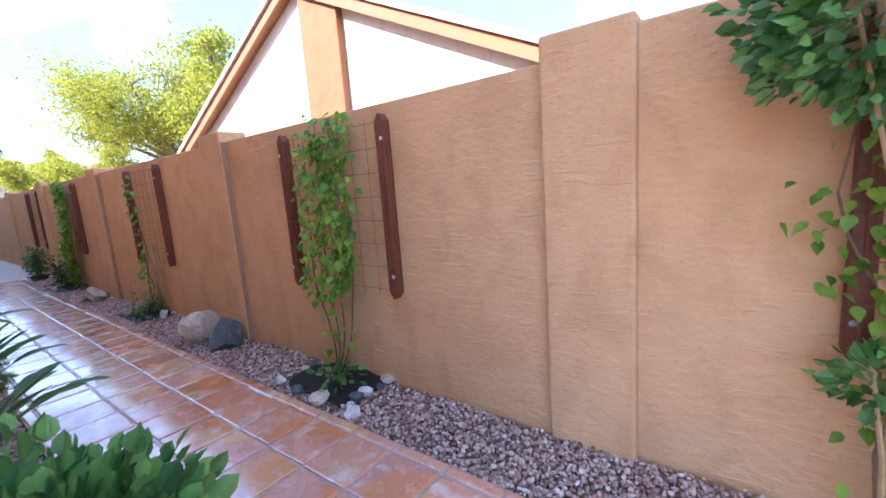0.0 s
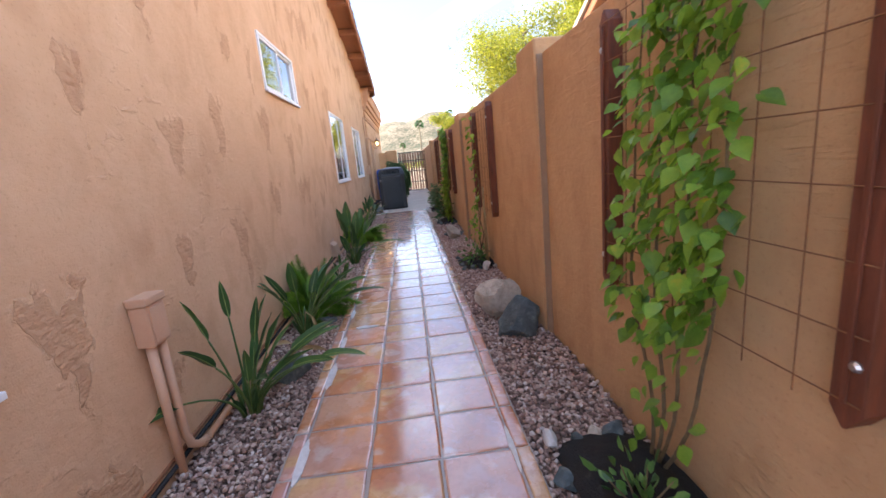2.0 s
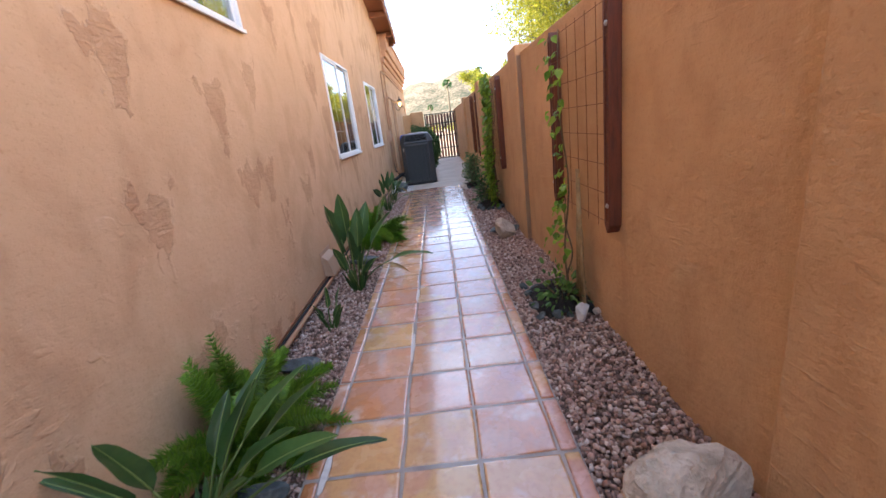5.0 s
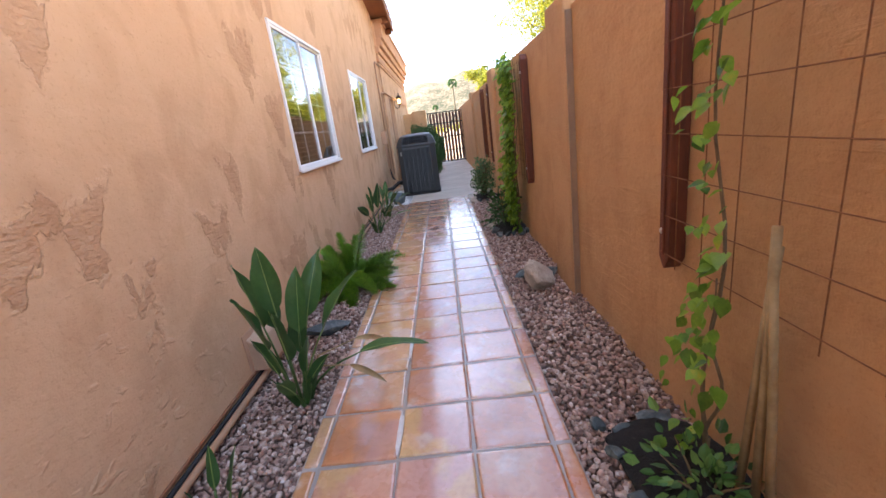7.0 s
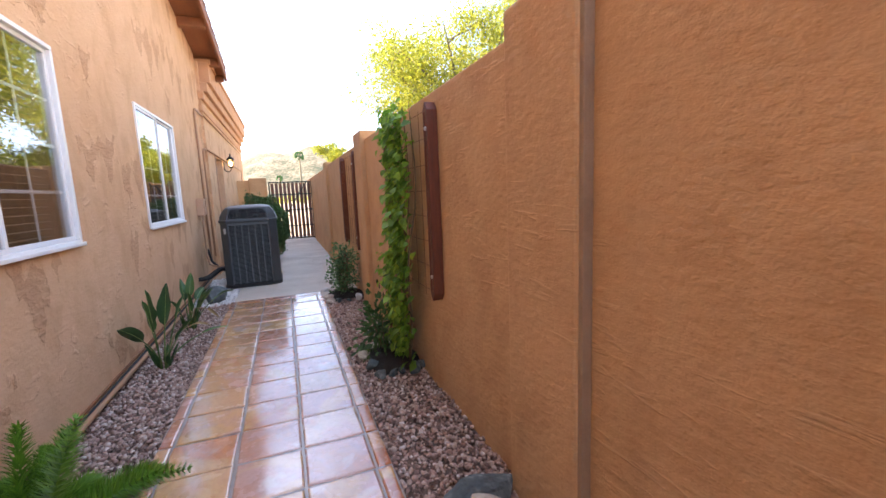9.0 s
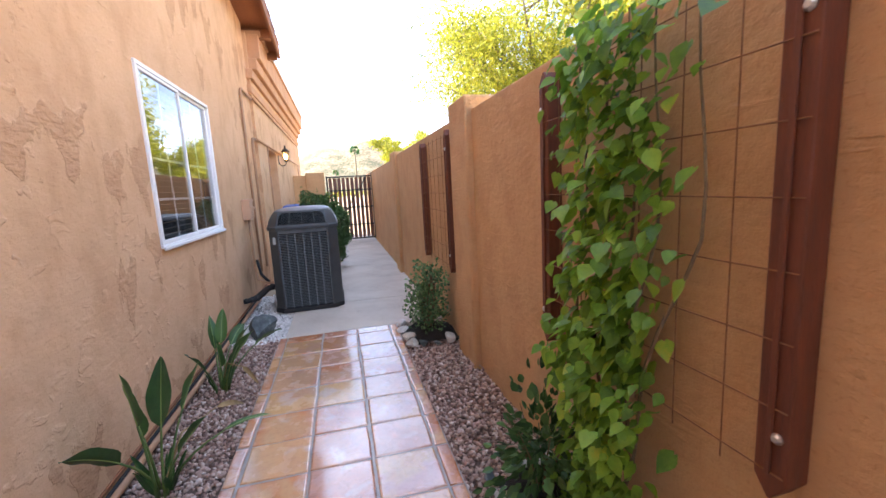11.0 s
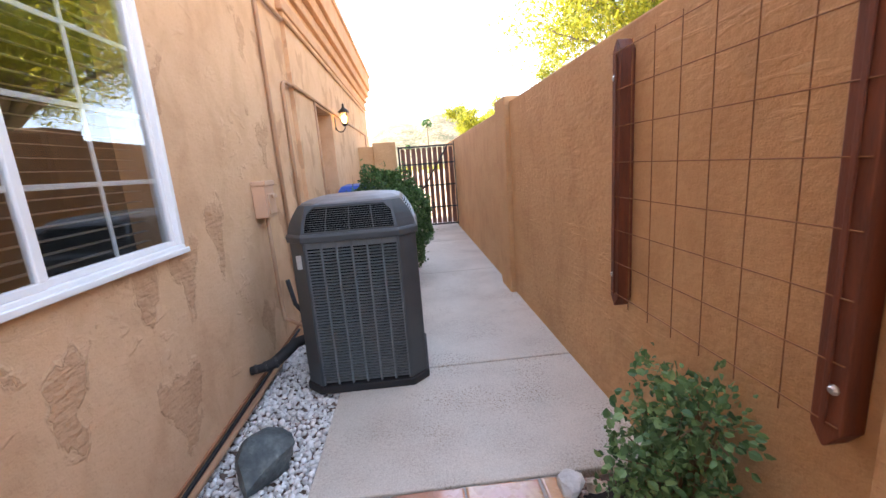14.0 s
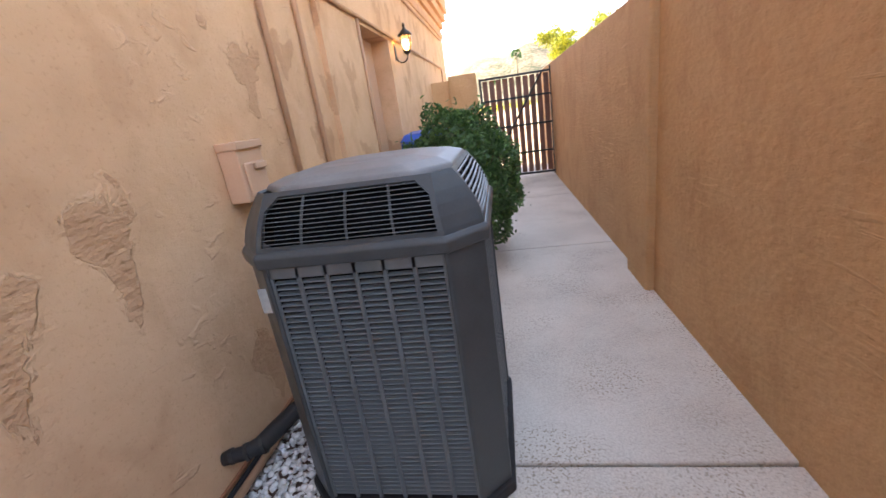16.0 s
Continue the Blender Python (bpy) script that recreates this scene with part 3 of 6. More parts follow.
slab = thing("pavement", (1.2, 16, 0), "pale grey concrete walk with control joints", "pavement", kind="structure")
SLAB_X0, SLAB_X1 = 0.43, 1.975
for y0, y1 in ((PATH_END + 0.01, 13.76), (13.775, 16.17), (16.185, 18.3), (18.315, 21.5)):
    part("slab", bbox(SLAB_X0 if y0 < 14 else -0.03, SLAB_X1, y0, y1, -0.068, -0.002, 0.008), CONCRETE, slab)
part("joint_filler", bbox(0.44, 1.96, PATH_END + 0.05, 21.4, -0.066, -0.022, 0), BED, slab)

# ---- house ----
def opening_wall(bm, x0, x1, y0, y1, top, openings):
    """A wall along y with openings (y0, y1, z0, z1); its head follows top(y)."""
    y = y0
    for a, b, z0, z1 in sorted(openings) + [(y1, y1, 0, 0)]:
        if a > y:
            hexa(bm, ((x0, y, -0.3), (x1, y, -0.3), (x1, a, -0.3), (x0, a, -0.3), (x0, y, top(y)), (x1, y, top(y)), (x1, a, top(a)), (x0, a, top(a))))
        if b > a:
            box(bm, x0, x1, a, b, -0.3, z0)
            hexa(bm, ((x0, a, z1), (x1, a, z1), (x1, b, z1), (x0, b, z1), (x0, a, top(a)), (x1, a, top(a)), (x1, b, top(b)), (x0, b, top(b))))
        y = b


WINDOWS = {"window_1": (1.75, 2.88, 0.73, 2.12), "window_2": (5.76, 6.88, 1.99, 2.49), "window_3": (8.9, 10.34, 1.025, 2.19), "window_4": (11.77, 13.2, 1.015, 2.18)}
bm = bmesh.new()
opening_wall(bm, WALL_X - 0.2, WALL_X, Y_CORNER, Y_STEP, lambda y: roof_z(y) - 0.02, list(WINDOWS.values()))
wall_west = tagged(part("wall_west", bm, HOUSE), "orange hand-trowelled stucco house wall", "wall", kind="structure")

# parapet wing with a stepped cornice and a recessed door
DOOR = (16.32, 17.28, 0.0, 2.09)
bm = bmesh.new()
opening_wall(bm, -0.33, -0.06, Y_STEP, Y_END, lambda y: 3.62, [DOOR])
wing = tagged(part("wall_wing", bm, HOUSE), "orange stucco wall of the flat-roofed wing", "wall", kind="structure")
for z0, z1, out in ((2.78, 2.90, 0.03), (2.98, 3.12, 0.06), (3.12, 3.28, 0.12), (3.28, 3.62, 0.17), (3.60, 3.68, 0.20)):
    part("cornice_band", bbox(-0.32, -0.07 + out, Y_STEP - 0.1 + out, Y_END + out, z0 + 0.002, z1, 0.012), TRIM, wing)
part("wing_end", bbox(-3.0, -0.075, Y_END - 0.22, Y_END - 0.01, -0.3, 3.6, 0.01), HOUSE, wing)
part("wing_roof", bbox(-3.5, -0.1, Y_STEP, Y_END - 0.02, 3.3, 3.4, 0), TRIM, wing)
door = tagged(part("door_1", bbox(-0.30, -0.25, DOOR[0] + 0.002, DOOR[1] - 0.002, 0.01, DOOR[3] - 0.002, 0.003), BOX_PAINT), "closed tan-painted side door in a deep recess", "door", kind="structure")
bm = bmesh.new()
for y0, y1, z0, z1 in ((16.44, 16.76, 0.25, 0.95), (16.84, 17.16, 0.25, 0.95), (16.44, 16.76, 1.1, 1.9), (16.84, 17.16, 1.1, 1.9)):
    box(bm, -0.252, -0.243, y0, y1, z0, z1)
part("door_panel", bevel(bm, 0.004), BOX_PAINT, door)
bm = bmesh.new()
tube(bm, ((-0.25, 16.42, 1.0), (-0.225, 16.42, 1.0), (-0.215, 16.42, 1.0), (-0.19, 16.42, 1.0), (-0.185, 16.42, 1.0)), (0.012, 0.012, 0.026, 0.028, 0.018), 12)
part("door_handle", bm, BRASS, door, "dark round door knob", True)

# roof over the tall part: deck, rake board, lookouts and clay tiles
rake = thing("roof", (0, ROOF_Y, ROOF_Z), "low-pitched clay tile roof with brown rake boards", "roof", kind="structure")
RX = 0.30


def sloped(x0, x1, y0, y1, lo, hi):
    b = bmesh.new()
    return b, hexa(b, ((x0, y0, roof_z(y0) + lo), (x1, y0, roof_z(y0) + lo), (x1, y1, roof_z(y1) + lo), (x0, y1, roof_z(y1) + lo),
                       (x0, y0, roof_z(y0) + hi), (x1, y0, roof_z(y0) + hi), (x1, y1, roof_z(y1) + hi), (x0, y1, roof_z(y1) + hi)))


bm, _ = sloped(-5.0, RX - 0.04, Y_CORNER - 0.4, ROOF_Y, 0.0, 0.06)
part("deck", bm, FASCIA, rake)
bm, _ = sloped(RX - 0.039, RX, Y_CORNER - 0.4, ROOF_Y + 0.02, -0.10, 0.08)
part("rake_board", bevel(bm, 0.004), FASCIA, rake)
for k in range(12):
    y = 15.6 - k * 1.25
    bm, _ = sloped(WALL_X + 0.002, RX - 0.045, y, y + 0.09, -0.13, -0.004)
    part("lookout", bevel(bm, 0.004), FASCIA, rake)
bm, _ = sloped(-5.0, RX - 0.05, ROOF_Y + 0.001, ROOF_Y + 0.04, -0.12, 0.06)
part("eave_board", bevel(bm, 0.004), FASCIA, rake)
bm = bmesh.new()
for i in range(2):
    for a in range(7):
        t = math.pi * a / 6
        r = 0.085 if i == 0 else 0.07
        bm.verts.new((math.cos(t) * r, 0.0 if i == 0 else 0.44, math.sin(t) * r))
bm.verts.ensure_lookup_table()
for a in range(6):
    bm.faces.new((bm.verts[a], bm.verts[a + 1], bm.verts[a + 8], bm.verts[a + 7]))
bmesh.ops.solidify(bm, geom=list(bm.faces), thickness=0.014)
tile_mesh = mesh_from(bm, "roof_tile", ROOF_TILE)
for col in range(2):
    for k in range(50):
        y = ROOF_Y + 0.06 - k * 0.40
        if y > Y_CORNER - 0.3:
            piece("roof_tile", tile_mesh, pose(RX - 0.06 - col * 0.2, y, roof_z(y) + 0.075, math.degrees(math.atan(ROOF_SLOPE)) * 1.0, 0, 180), rake)
tagged(part("wall_far", bbox(-5.0, -4.8, Y_CORNER + 0.202, Y_END - 0.25, -0.3, 3.3, 0.01), HOUSE), "orange stucco wall on the far side of the house", "wall", kind="structure")
tagged(part("wall_south", bbox(-5.0, WALL_X - 0.201, Y_CORNER, Y_CORNER + 0.2, -0.3, roof_z(Y_CORNER) - 0.05, 0.01), HOUSE), "orange stucco end wall of the house", "wall", kind="structure")
tagged(part("wall_end", bbox(-4.0, WALL_X - 0.19, Y_STEP - 0.2, Y_STEP - 0.002, -0.3, roof_z(Y_STEP) - 0.03, 0), HOUSE), "orange stucco gable return of the house", "wall", kind="structure")


# ---- windows ----
def window(name, y0, y1, z0, z1, cols, rows, split, label, blind=True):
    w = thing(name, (WALL_X, (y0 + y1) / 2, z0), label, "window", kind="structure")
    slim = 0.65 if split == "up" else 1.0
    f, xo, xi = 0.027 * slim, WALL_X + 0.016, WALL_X - 0.07
    bm = bmesh.new()
    e = 0.0
    for a, b, c, d in ((y0 - e, y1 + e, z0 - e, z0 + f), (y0 - e, y1 + e, z1 - f, z1 + e), (y0 - e, y0 + f, z0 + f, z1 - f), (y1 - f, y1 + e, z0 + f, z1 - f)):
        box(bm, xi, xo, a, b, c, d)
    part("window_frame", bevel(bm, 0.004), VINYL, w)
    part("window_sill", bbox(xo + 0.001, xo + 0.016, y0 - 0.005, y1 + 0.005, z0 - 0.012, z0 + 0.012, 0.004), VINYL, w)
    cells = []
    if split == "side":
        ym = (y0 + y1) / 2
        cells = [(y0 + f, ym - 0.002, z0 + f, z1 - f, 0.0), (ym + 0.002, y1 - f, z0 + f, z1 - f, -0.025)]
    else:
        zm = (z0 + z1) / 2
        cells = [(y0 + f, y1 - f, z0 + f, zm - 0.002, -0.02), (y0 + f, y1 - f, zm + 0.002, z1 - f, 0.0)]
    for a, b, c, d, dx in cells:
        s, x1, x0 = 0.024 * slim, xo - 0.006 + dx * 0.7, xo - 0.032 + dx * 0.7
        bm = bmesh.new()
        for p0, p1, q0, q1 in ((a, b, c, c + s), (a, b, d - s, d), (a, a + s, c + s, d - s), (b - s, b, c + s, d - s)):
            box(bm, x0, x1, p0, p1, q0, q1)
        sash = part("sash", bevel(bm, 0.003), VINYL, w)
        pane = part("pane", bbox(x0 + 0.012, x0 + 0.016, a + s, b - s, c + s, d - s, 0), GLASS, sash)
        pane.visible_shadow = False
        m, bw = 0.009, (b - a - 2 * s)
        for k in range(1, cols):
            y = a + s + bw * k / cols
            part("muntin", bbox(x0 + 0.001, x0 + 0.008, y - m, y + m, c + s, d - s, 0.002), VINYL, sash)
        for k in range(1, rows):
            z = c + s + (d - c - 2 * s) * k / rows
            part("muntin", bbox(x0 + 0.0015, x0 + 0.0085, a + s, b - s, z - m, z + m, 0.002), VINYL, sash)
    if blind:
        bl = thing("window_blind", (WALL_X - 0.15, (y0 + y1) / 2, z0), "open slatted tan blind hanging behind the glass", "blind", "window blinds")
        part("head_rail", bbox(WALL_X - 0.19, WALL_X - 0.13, y0 + 0.03, y1 - 0.03, z1 - 0.07, z1 - 0.02, 0.003), BLIND, bl)
        me = mesh_from(bbox(-0.013, 0.013, -(y1 - y0) / 2 + 0.04, (y1 - y0) / 2 - 0.04, -0.0015, 0.0015, 0), "slat", BLIND)
        k, z = 0, z0 + 0.06
        while z < z1 - 0.09:
            piece("slat", me, pose(WALL_X - 0.12, (y0 + y1) / 2, z, 0, 6, 0), bl)
            z += 0.044
        for y in (y0 + 0.2, y1 - 0.2):
            part("cord", tube(bmesh.new(), ((WALL_X - 0.16, y, z0 + 0.03), (WALL_X - 0.16, y, z1 - 0.05)), 0.0012, 5), BLIND, bl)
    return w


window("window_1", *WINDOWS["window_1"], 2, 2, "up", "white vinyl single-hung window with muntins", blind=False)
window("window_2", *WINDOWS["window_2"], 1, 1, "side", "small high white sliding window", blind=False)
window("window_3", *WINDOWS["window_3"], 2, 4, "side", "white vinyl sliding window with a grid of muntins")
window("window_4", *WINDOWS["window_4"], 2, 4, "side", "white vinyl sliding window with a grid of muntins")
# rooms behind the glass; their indoor dimness is put into the wall colour
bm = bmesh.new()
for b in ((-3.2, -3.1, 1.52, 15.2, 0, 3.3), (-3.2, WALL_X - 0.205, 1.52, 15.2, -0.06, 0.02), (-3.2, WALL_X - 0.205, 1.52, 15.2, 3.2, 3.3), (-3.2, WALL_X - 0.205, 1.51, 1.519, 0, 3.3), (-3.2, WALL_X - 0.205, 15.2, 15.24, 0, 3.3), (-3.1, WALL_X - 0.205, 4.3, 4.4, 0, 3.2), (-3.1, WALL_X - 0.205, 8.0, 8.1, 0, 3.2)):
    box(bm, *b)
tagged(part("wall_rooms", bm, ROOM), "plain room walls behind the windows, coloured dark for indoor dimness", "wall", kind="structure")
bm = bmesh.new()
cols = 30
prev = None
for k in range(cols + 1):
    y = 1.9 + k / cols * 0.85
    x = WALL_X - 0.2 + 0.025 * math.sin(k * 1.25) - 0.02
    a, b = bm.verts.new((x, y, 0.45)), bm.verts.new((x, y, 2.1))
    if prev:
        bm.faces.new((prev[0], a, b, prev[1]))
    prev = (a, b)
bmesh.ops.solidify(bm, geom=list(bm.faces), thickness=0.004)
curtain = tagged(part("curtain", bm, CURTAIN), "grey-green curtain with a pale woven diamond pattern", "curtain")
for k in range(9):
    for j in range(3):
        z = 0.62 + k * 0.16
        yc = 2.05 + j * 0.24
        bm = bmesh.new()
        for s in (0.10, 0.055):
            pts = [(WALL_X - 0.175, yc, z - s * 0.75), (WALL_X - 0.175, yc + s, z), (WALL_X - 0.175, yc, z + s * 0.75), (WALL_X - 0.175, yc - s, z), (WALL_X - 0.175, yc, z - s * 0.75)]
            tube(bm, pts, 0.006, 4)
        part("woven_diamond", bm, CURTAIN_GREEN, curtain)

# ---- boundary wall on the other side ----
PIERS = (1.25, 4.66, 8.36, 11.745, 15.36)
TOPS = (1.90, 1.83, 1.83, 1.83, 1.83, 1.80)
wall_east = thing("wall_east", (FENCE_X, 8, 0), "brown-orange stuccoed block boundary wall with piers", "wall", kind="structure")
ys = [Y_BACK] + list(PIERS) + [Y_GATE + 2.0]
for (a, b), z in zip(zip(ys, ys[1:]), TOPS):
    part("wall_panel", bbox(FENCE_X, FENCE_X + 0.15, a, b, -0.3, z, 0.012, 2), FENCE, wall_east)
# darker brown for the shaded near side of a pier
PIER_SHADE = surface("pier_side_shade", ((0.3, (0.29, 0.19, 0.12)), (0.7, (0.37, 0.25, 0.16))), 8, 0.9, 90, 0.5, 0.004)
for y, z in zip(PIERS, (1.93, 1.92, 1.90, 1.92, 1.88)):
    # added strip: shade on the pier's return face, put into its colour
    if y in PIERS[1:3]:
        part("joint_strip", bbox(PIER_X + 0.014, FENCE_X + 0.001, y - 0.222, y - 0.2, -0.25, z - 0.10, 0.003), PIER_SHADE, wall_east, "darker brown strip painted as shade on the pier's near side")
    part("pier", bbox(PIER_X, FENCE_X + 0.21, y - 0.205, y + 0.205, -0.3, z, 0.016, 3), FENCE, wall_east)
tagged(part("wall_back", bbox(-9.0, FENCE_X, Y_BACK - 0.2, Y_BACK, -0.3, 1.85, 0.01), FENCE), "plain stucco wall closing the yard", "wall", kind="structure")
gw = thing("wall_gate", (0.3, Y_GATE, 0), "low stucco return wall with a gate pier", "wall", kind="structure")
part("wall_panel", bbox(-0.068, 0.25, Y_GATE, Y_GATE + 0.15, -0.3, 1.77, 0.012), FENCE, gw)
part("pier", bbox(0.24, 0.70, Y_GATE - 0.04, Y_GATE + 0.22, -0.3, 1.83, 0.015), FENCE, gw)

# gate
gate = thing("metal_gate", (1.3, Y_GATE, 0), "closed black steel gate filled with upright brown boards", "gate")
GX0, GX1, GZ1 = 0.735, 1.925, 1.72
bm = bmesh.new()
for b in ((GX0, GX0 + 0.04, 0.02, GZ1), (GX1 - 0.04, GX1, 0.02, GZ1 + 0.05)):
    box(bm, b[0], b[1], Y_GATE + 0.03, Y_GATE + 0.07, b[2], b[3])
for z in (0.05, GZ1 - 0.04):
    box(bm, GX0 + 0.04, GX1 - 0.04, Y_GATE + 0.032, Y_GATE + 0.068, z, z + 0.035)
part("gate_frame", bevel(bm, 0.003), BLACK_METAL, gate)
for z in (0.42, 0.88, 1.33):
    part("rail", bbox(GX0 + 0.041, GX1 - 0.041, Y_GATE + 0.034, Y_GATE + 0.062, z, z + 0.03, 0.002), BLACK_METAL, gate)
bm = bmesh.new()
tube(bm, ((GX0 + 0.1, Y_GATE + 0.022, 0.28), (GX1 - 0.16, Y_GATE + 0.022, GZ1 - 0.03)), 0.016, 6)
part("brace", bm, BLACK_METAL, gate)
bd = mesh_from(bbox(-0.042, 0.042, -0.009, 0.009, -0.79, 0.79, 0.003, 1), "board", GATE_WOOD)
for k in range(10):
    piece("board", bd, pose(GX0 + 0.10 + k * 0.1105, Y_GATE + 0.08, 0.88, 0, 0, 0), gate)
part("gate_post", bbox(1.929, 1.982, Y_GATE + 0.02, Y_GATE + 0.08, -0.06, 1.78, 0.003), BLACK_METAL, gate)
part("gate_latch", bbox(GX0 - 0.03, GX0 + 0.06, Y_GATE + 0.005, Y_GATE + 0.028, 1.0, 1.05, 0.003), BLACK_METAL, gate)


# ---- trellises ----
def trellis(y_near, y_far, z0=0.60, z1=1.76):
    tr = thing("trellis", (POST_X, (y_near + y_far) / 2, z0), "wall trellis of two red-stained posts and rusty wire mesh", "trellis", "trellises on the wall")
    for y in (y_near, y_far):
        bm = bmesh.new()
        w, d, c = 0.035, FENCE_X - POST_X - 0.002, 0.045
        prof = [(-w, z0 + c), (-w + c * 0.7, z0), (w - c * 0.7, z0), (w, z0 + c), (w, z1 - c), (w - c * 0.7, z1), (-w + c * 0.7, z1), (-w, z1 - c)]
        lo = [bm.verts.new((POST_X, y + a, b)) for a, b in prof]
        hi = [bm.verts.new((POST_X + d, y + a, b)) for a, b in prof]
        bm.faces.new(lo)
        bm.faces.new(hi[::-1])
        for k in range(8):
            bm.faces.new((lo[k], hi[k], hi[(k + 1) % 8], lo[(k + 1) % 8]))
        bevel(bm, 0.005, 2)
        post = part("post", bm, WOOD, tr)
        side = 0.012 if y == y_near else -0.012
        bm = bmesh.new()
        box(bm, POST_X - 0.008, POST_X - 0.0005, y + side * 0.2 - 0.006, y + side * 0.2 + 0.006, z0 + 0.06, z1 - 0.06)
        part("batten", bevel(bm, 0.002), WOOD, post)
        for z in (z0 + 0.15, z1 - 0.15):
            bm = bmesh.new()
            tube(bm, ((POST_X + 0.002, y - side, z), (POST_X - 0.004, y - side, z), (POST_X - 0.010, y - side, z)), (0.013, 0.013, 0.007), 8)
            part("bolt", bm, BOLT, post, "zinc bolt head")
    for k in range(8):
        z = z0 + 0.065 + 0.149 * k
        bm = bmesh.new()
        tube(bm, ((POST_X - 0.003, y_near - 0.03, z), (POST_X - 0.003, y_far + 0.03, z)), 0.0021, 5)
        part("wire", bm, RUST, tr)
    for k in range(6):
        y = y_near + 0.12 + 0.15 * k
        bm = bmesh.new()
        tube(bm, ((POST_X + 0.002, y, z0 + 0.02), (POST_X + 0.002, y, z1 - 0.03)), 0.0021, 5)
        part("wire", bm, RUST, tr)
    return tr


trellis(2.475, 3.515)
trellis(5.99, 6.935)
trellis(9.43, 10.42)
trellis(12.04, 13.03)
trellis(-0.62, 0.36)


# ---- vines ----
def leaf_mesh(name, length, width, mat, lobes=True):
    bm = bmesh.new()
    prof = ((0.0, 0.10), (0.12, 0.42), (0.3, 0.5), (0.55, 0.38), (0.8, 0.17), (1.0, 0.0))
    mid = [bm.verts.new((0, length * s, -0.10 * length * s * s)) for s, _ in prof]
    for sgn in (-1, 1):
        edge = [bm.verts.new((sgn * width * w, length * (s - (0.12 if lobes and i == 0 else 0)), 0.16 * width * w * 2 - 0.10 * length * s * s)) for i, (s, w) in enumerate(prof[:-1])]
        for k in range(len(edge) - 1):
            q = (mid[k], mid[k + 1], edge[k + 1], edge[k])
            bm.faces.new(q if sgn > 0 else q[::-1])
        t = (mid[-2], mid[-1], edge[-1])
        bm.faces.new(t if sgn > 0 else t[::-1])
    return mesh_from(bm, name, mat, True)


VINE_LEAVES = [leaf_mesh("leaf", 0.072, 0.062, LEAF_VINE), leaf_mesh("leaf", 0.058, 0.046, LEAF_VINE), leaf_mesh("leaf", 0.085, 0.07, LEAF_VINE)]


def vine(y0, z_top, strands, leaves, seed, label, spread=0.09, base=True, size=1.0, bare=0.0):
    """A climber: twisting stems up the wire, each with hanging leaves; few of them below the height bare."""
    rng = random.Random(seed)
    v = thing("climbing_vine", (POST_X - 0.03, y0, 0), label, "vine", "vines on the trellises")
    total, made, rest = sum(s[3] for s in strands), 0, bmesh.new()
    for ya, yb, zt, share in strands:
        pts = []
        for k in range(15):
            s = k / 14
            pts.append((POST_X - 0.03 - 0.02 * math.sin(s * 9 + ya), ya + (yb - ya) * min(1, s * (2.6 if bare else 1.6)) + 0.02 * math.sin(s * 14 + seed), 0.0 + zt * s))
        bm = bmesh.new()
        tube(bm, pts, [0.008 - 0.005 * k / 14 for k in range(15)], 6)
        part("stem", bm, STEM, v, smooth=True)
        n = round(leaves * share / total)
        for i in range(n):
            s = rng.uniform(0.04, 1.0) ** (0.8)
            if zt * s < bare and rng.random() < 0.8:
                s = rng.uniform(bare / zt, 1.0)
            k = min(13, int(s * 14))
            p = Vector(pts[k]).lerp(Vector(pts[k + 1]), s * 14 - k)
            wide = spread * (1.2 if (zt * s < 0.75 and base) or s > 0.9 else 1.0)
            p += Vector((-abs(rng.gauss(0.02, 0.035)) - (0.05 * rng.random() if zt * s < 0.75 and base else 0), rng.gauss(0, wide), rng.gauss(0, 0.03)))
            p.x = min(p.x, POST_X - 0.015)
            k = size * rng.uniform(0.5, 0.95)
            m = Matrix.Translation(p) @ Euler((radians(rng.uniform(-75, -15)), radians(rng.uniform(-30, 30)), radians(90 + rng.gauss(0, 45))), "XYZ").to_matrix().to_4x4() @ Matrix.Scale(k, 4)
            if made < 280:
                piece("leaf", rng.choice(VINE_LEAVES), m, v)
                made += 1
            else:
                me = rng.choice(VINE_LEAVES)
                rest.from_mesh(me)
                rest.verts.ensure_lookup_table()
                for q in rest.verts[len(rest.verts) - len(me.vertices):]:
                    q.co = m @ q.co
    if len(rest.verts):
        part("foliage", rest, LEAF_VINE_REST, v, smooth=True)
    else:
        rest.free()
    return v


vine(3.0, 1.74, ((3.04, 2.79, 1.80, 1.3), (3.07, 2.93, 1.78, 1.3), (3.08, 3.07, 1.80, 1.0), (3.1, 3.22, 1.72, 0.6)), 660, 3, "bright green climbing vine with heart-shaped leaves on wire", spread=0.045, size=1.0, bare=0.62)
vine(6.62, 1.7, ((6.55, 6.61, 1.72, 1.0), (6.53, 6.57, 0.7, 0.5)), 130, 5, "thin young vine climbing one side of a trellis", spread=0.045, size=0.85)
vine(10.05, 1.74, ((10.0, 9.86, 1.78, 1.2), (9.98, 9.97, 1.82, 1.4), (10.03, 10.10, 1.80, 1.2), (9.96, 9.86, 1.0, 1.3), (9.93, 9.76, 1.80, 0.7), (9.98, 9.62, 1.80, 0.1)), 1400, 8, "dense green climbing vine hiding half a trellis", spread=0.065, size=0.95)
vine(-0.05, 1.8, ((0.1, 0.3, 1.85, 1.0), (0.0, 0.15, 1.8, 1.2), (0.05, 0.42, 1.85, 0.9)), 420, 12, "overgrown vine with some dry brown stems", spread=0.07, size=0.9)
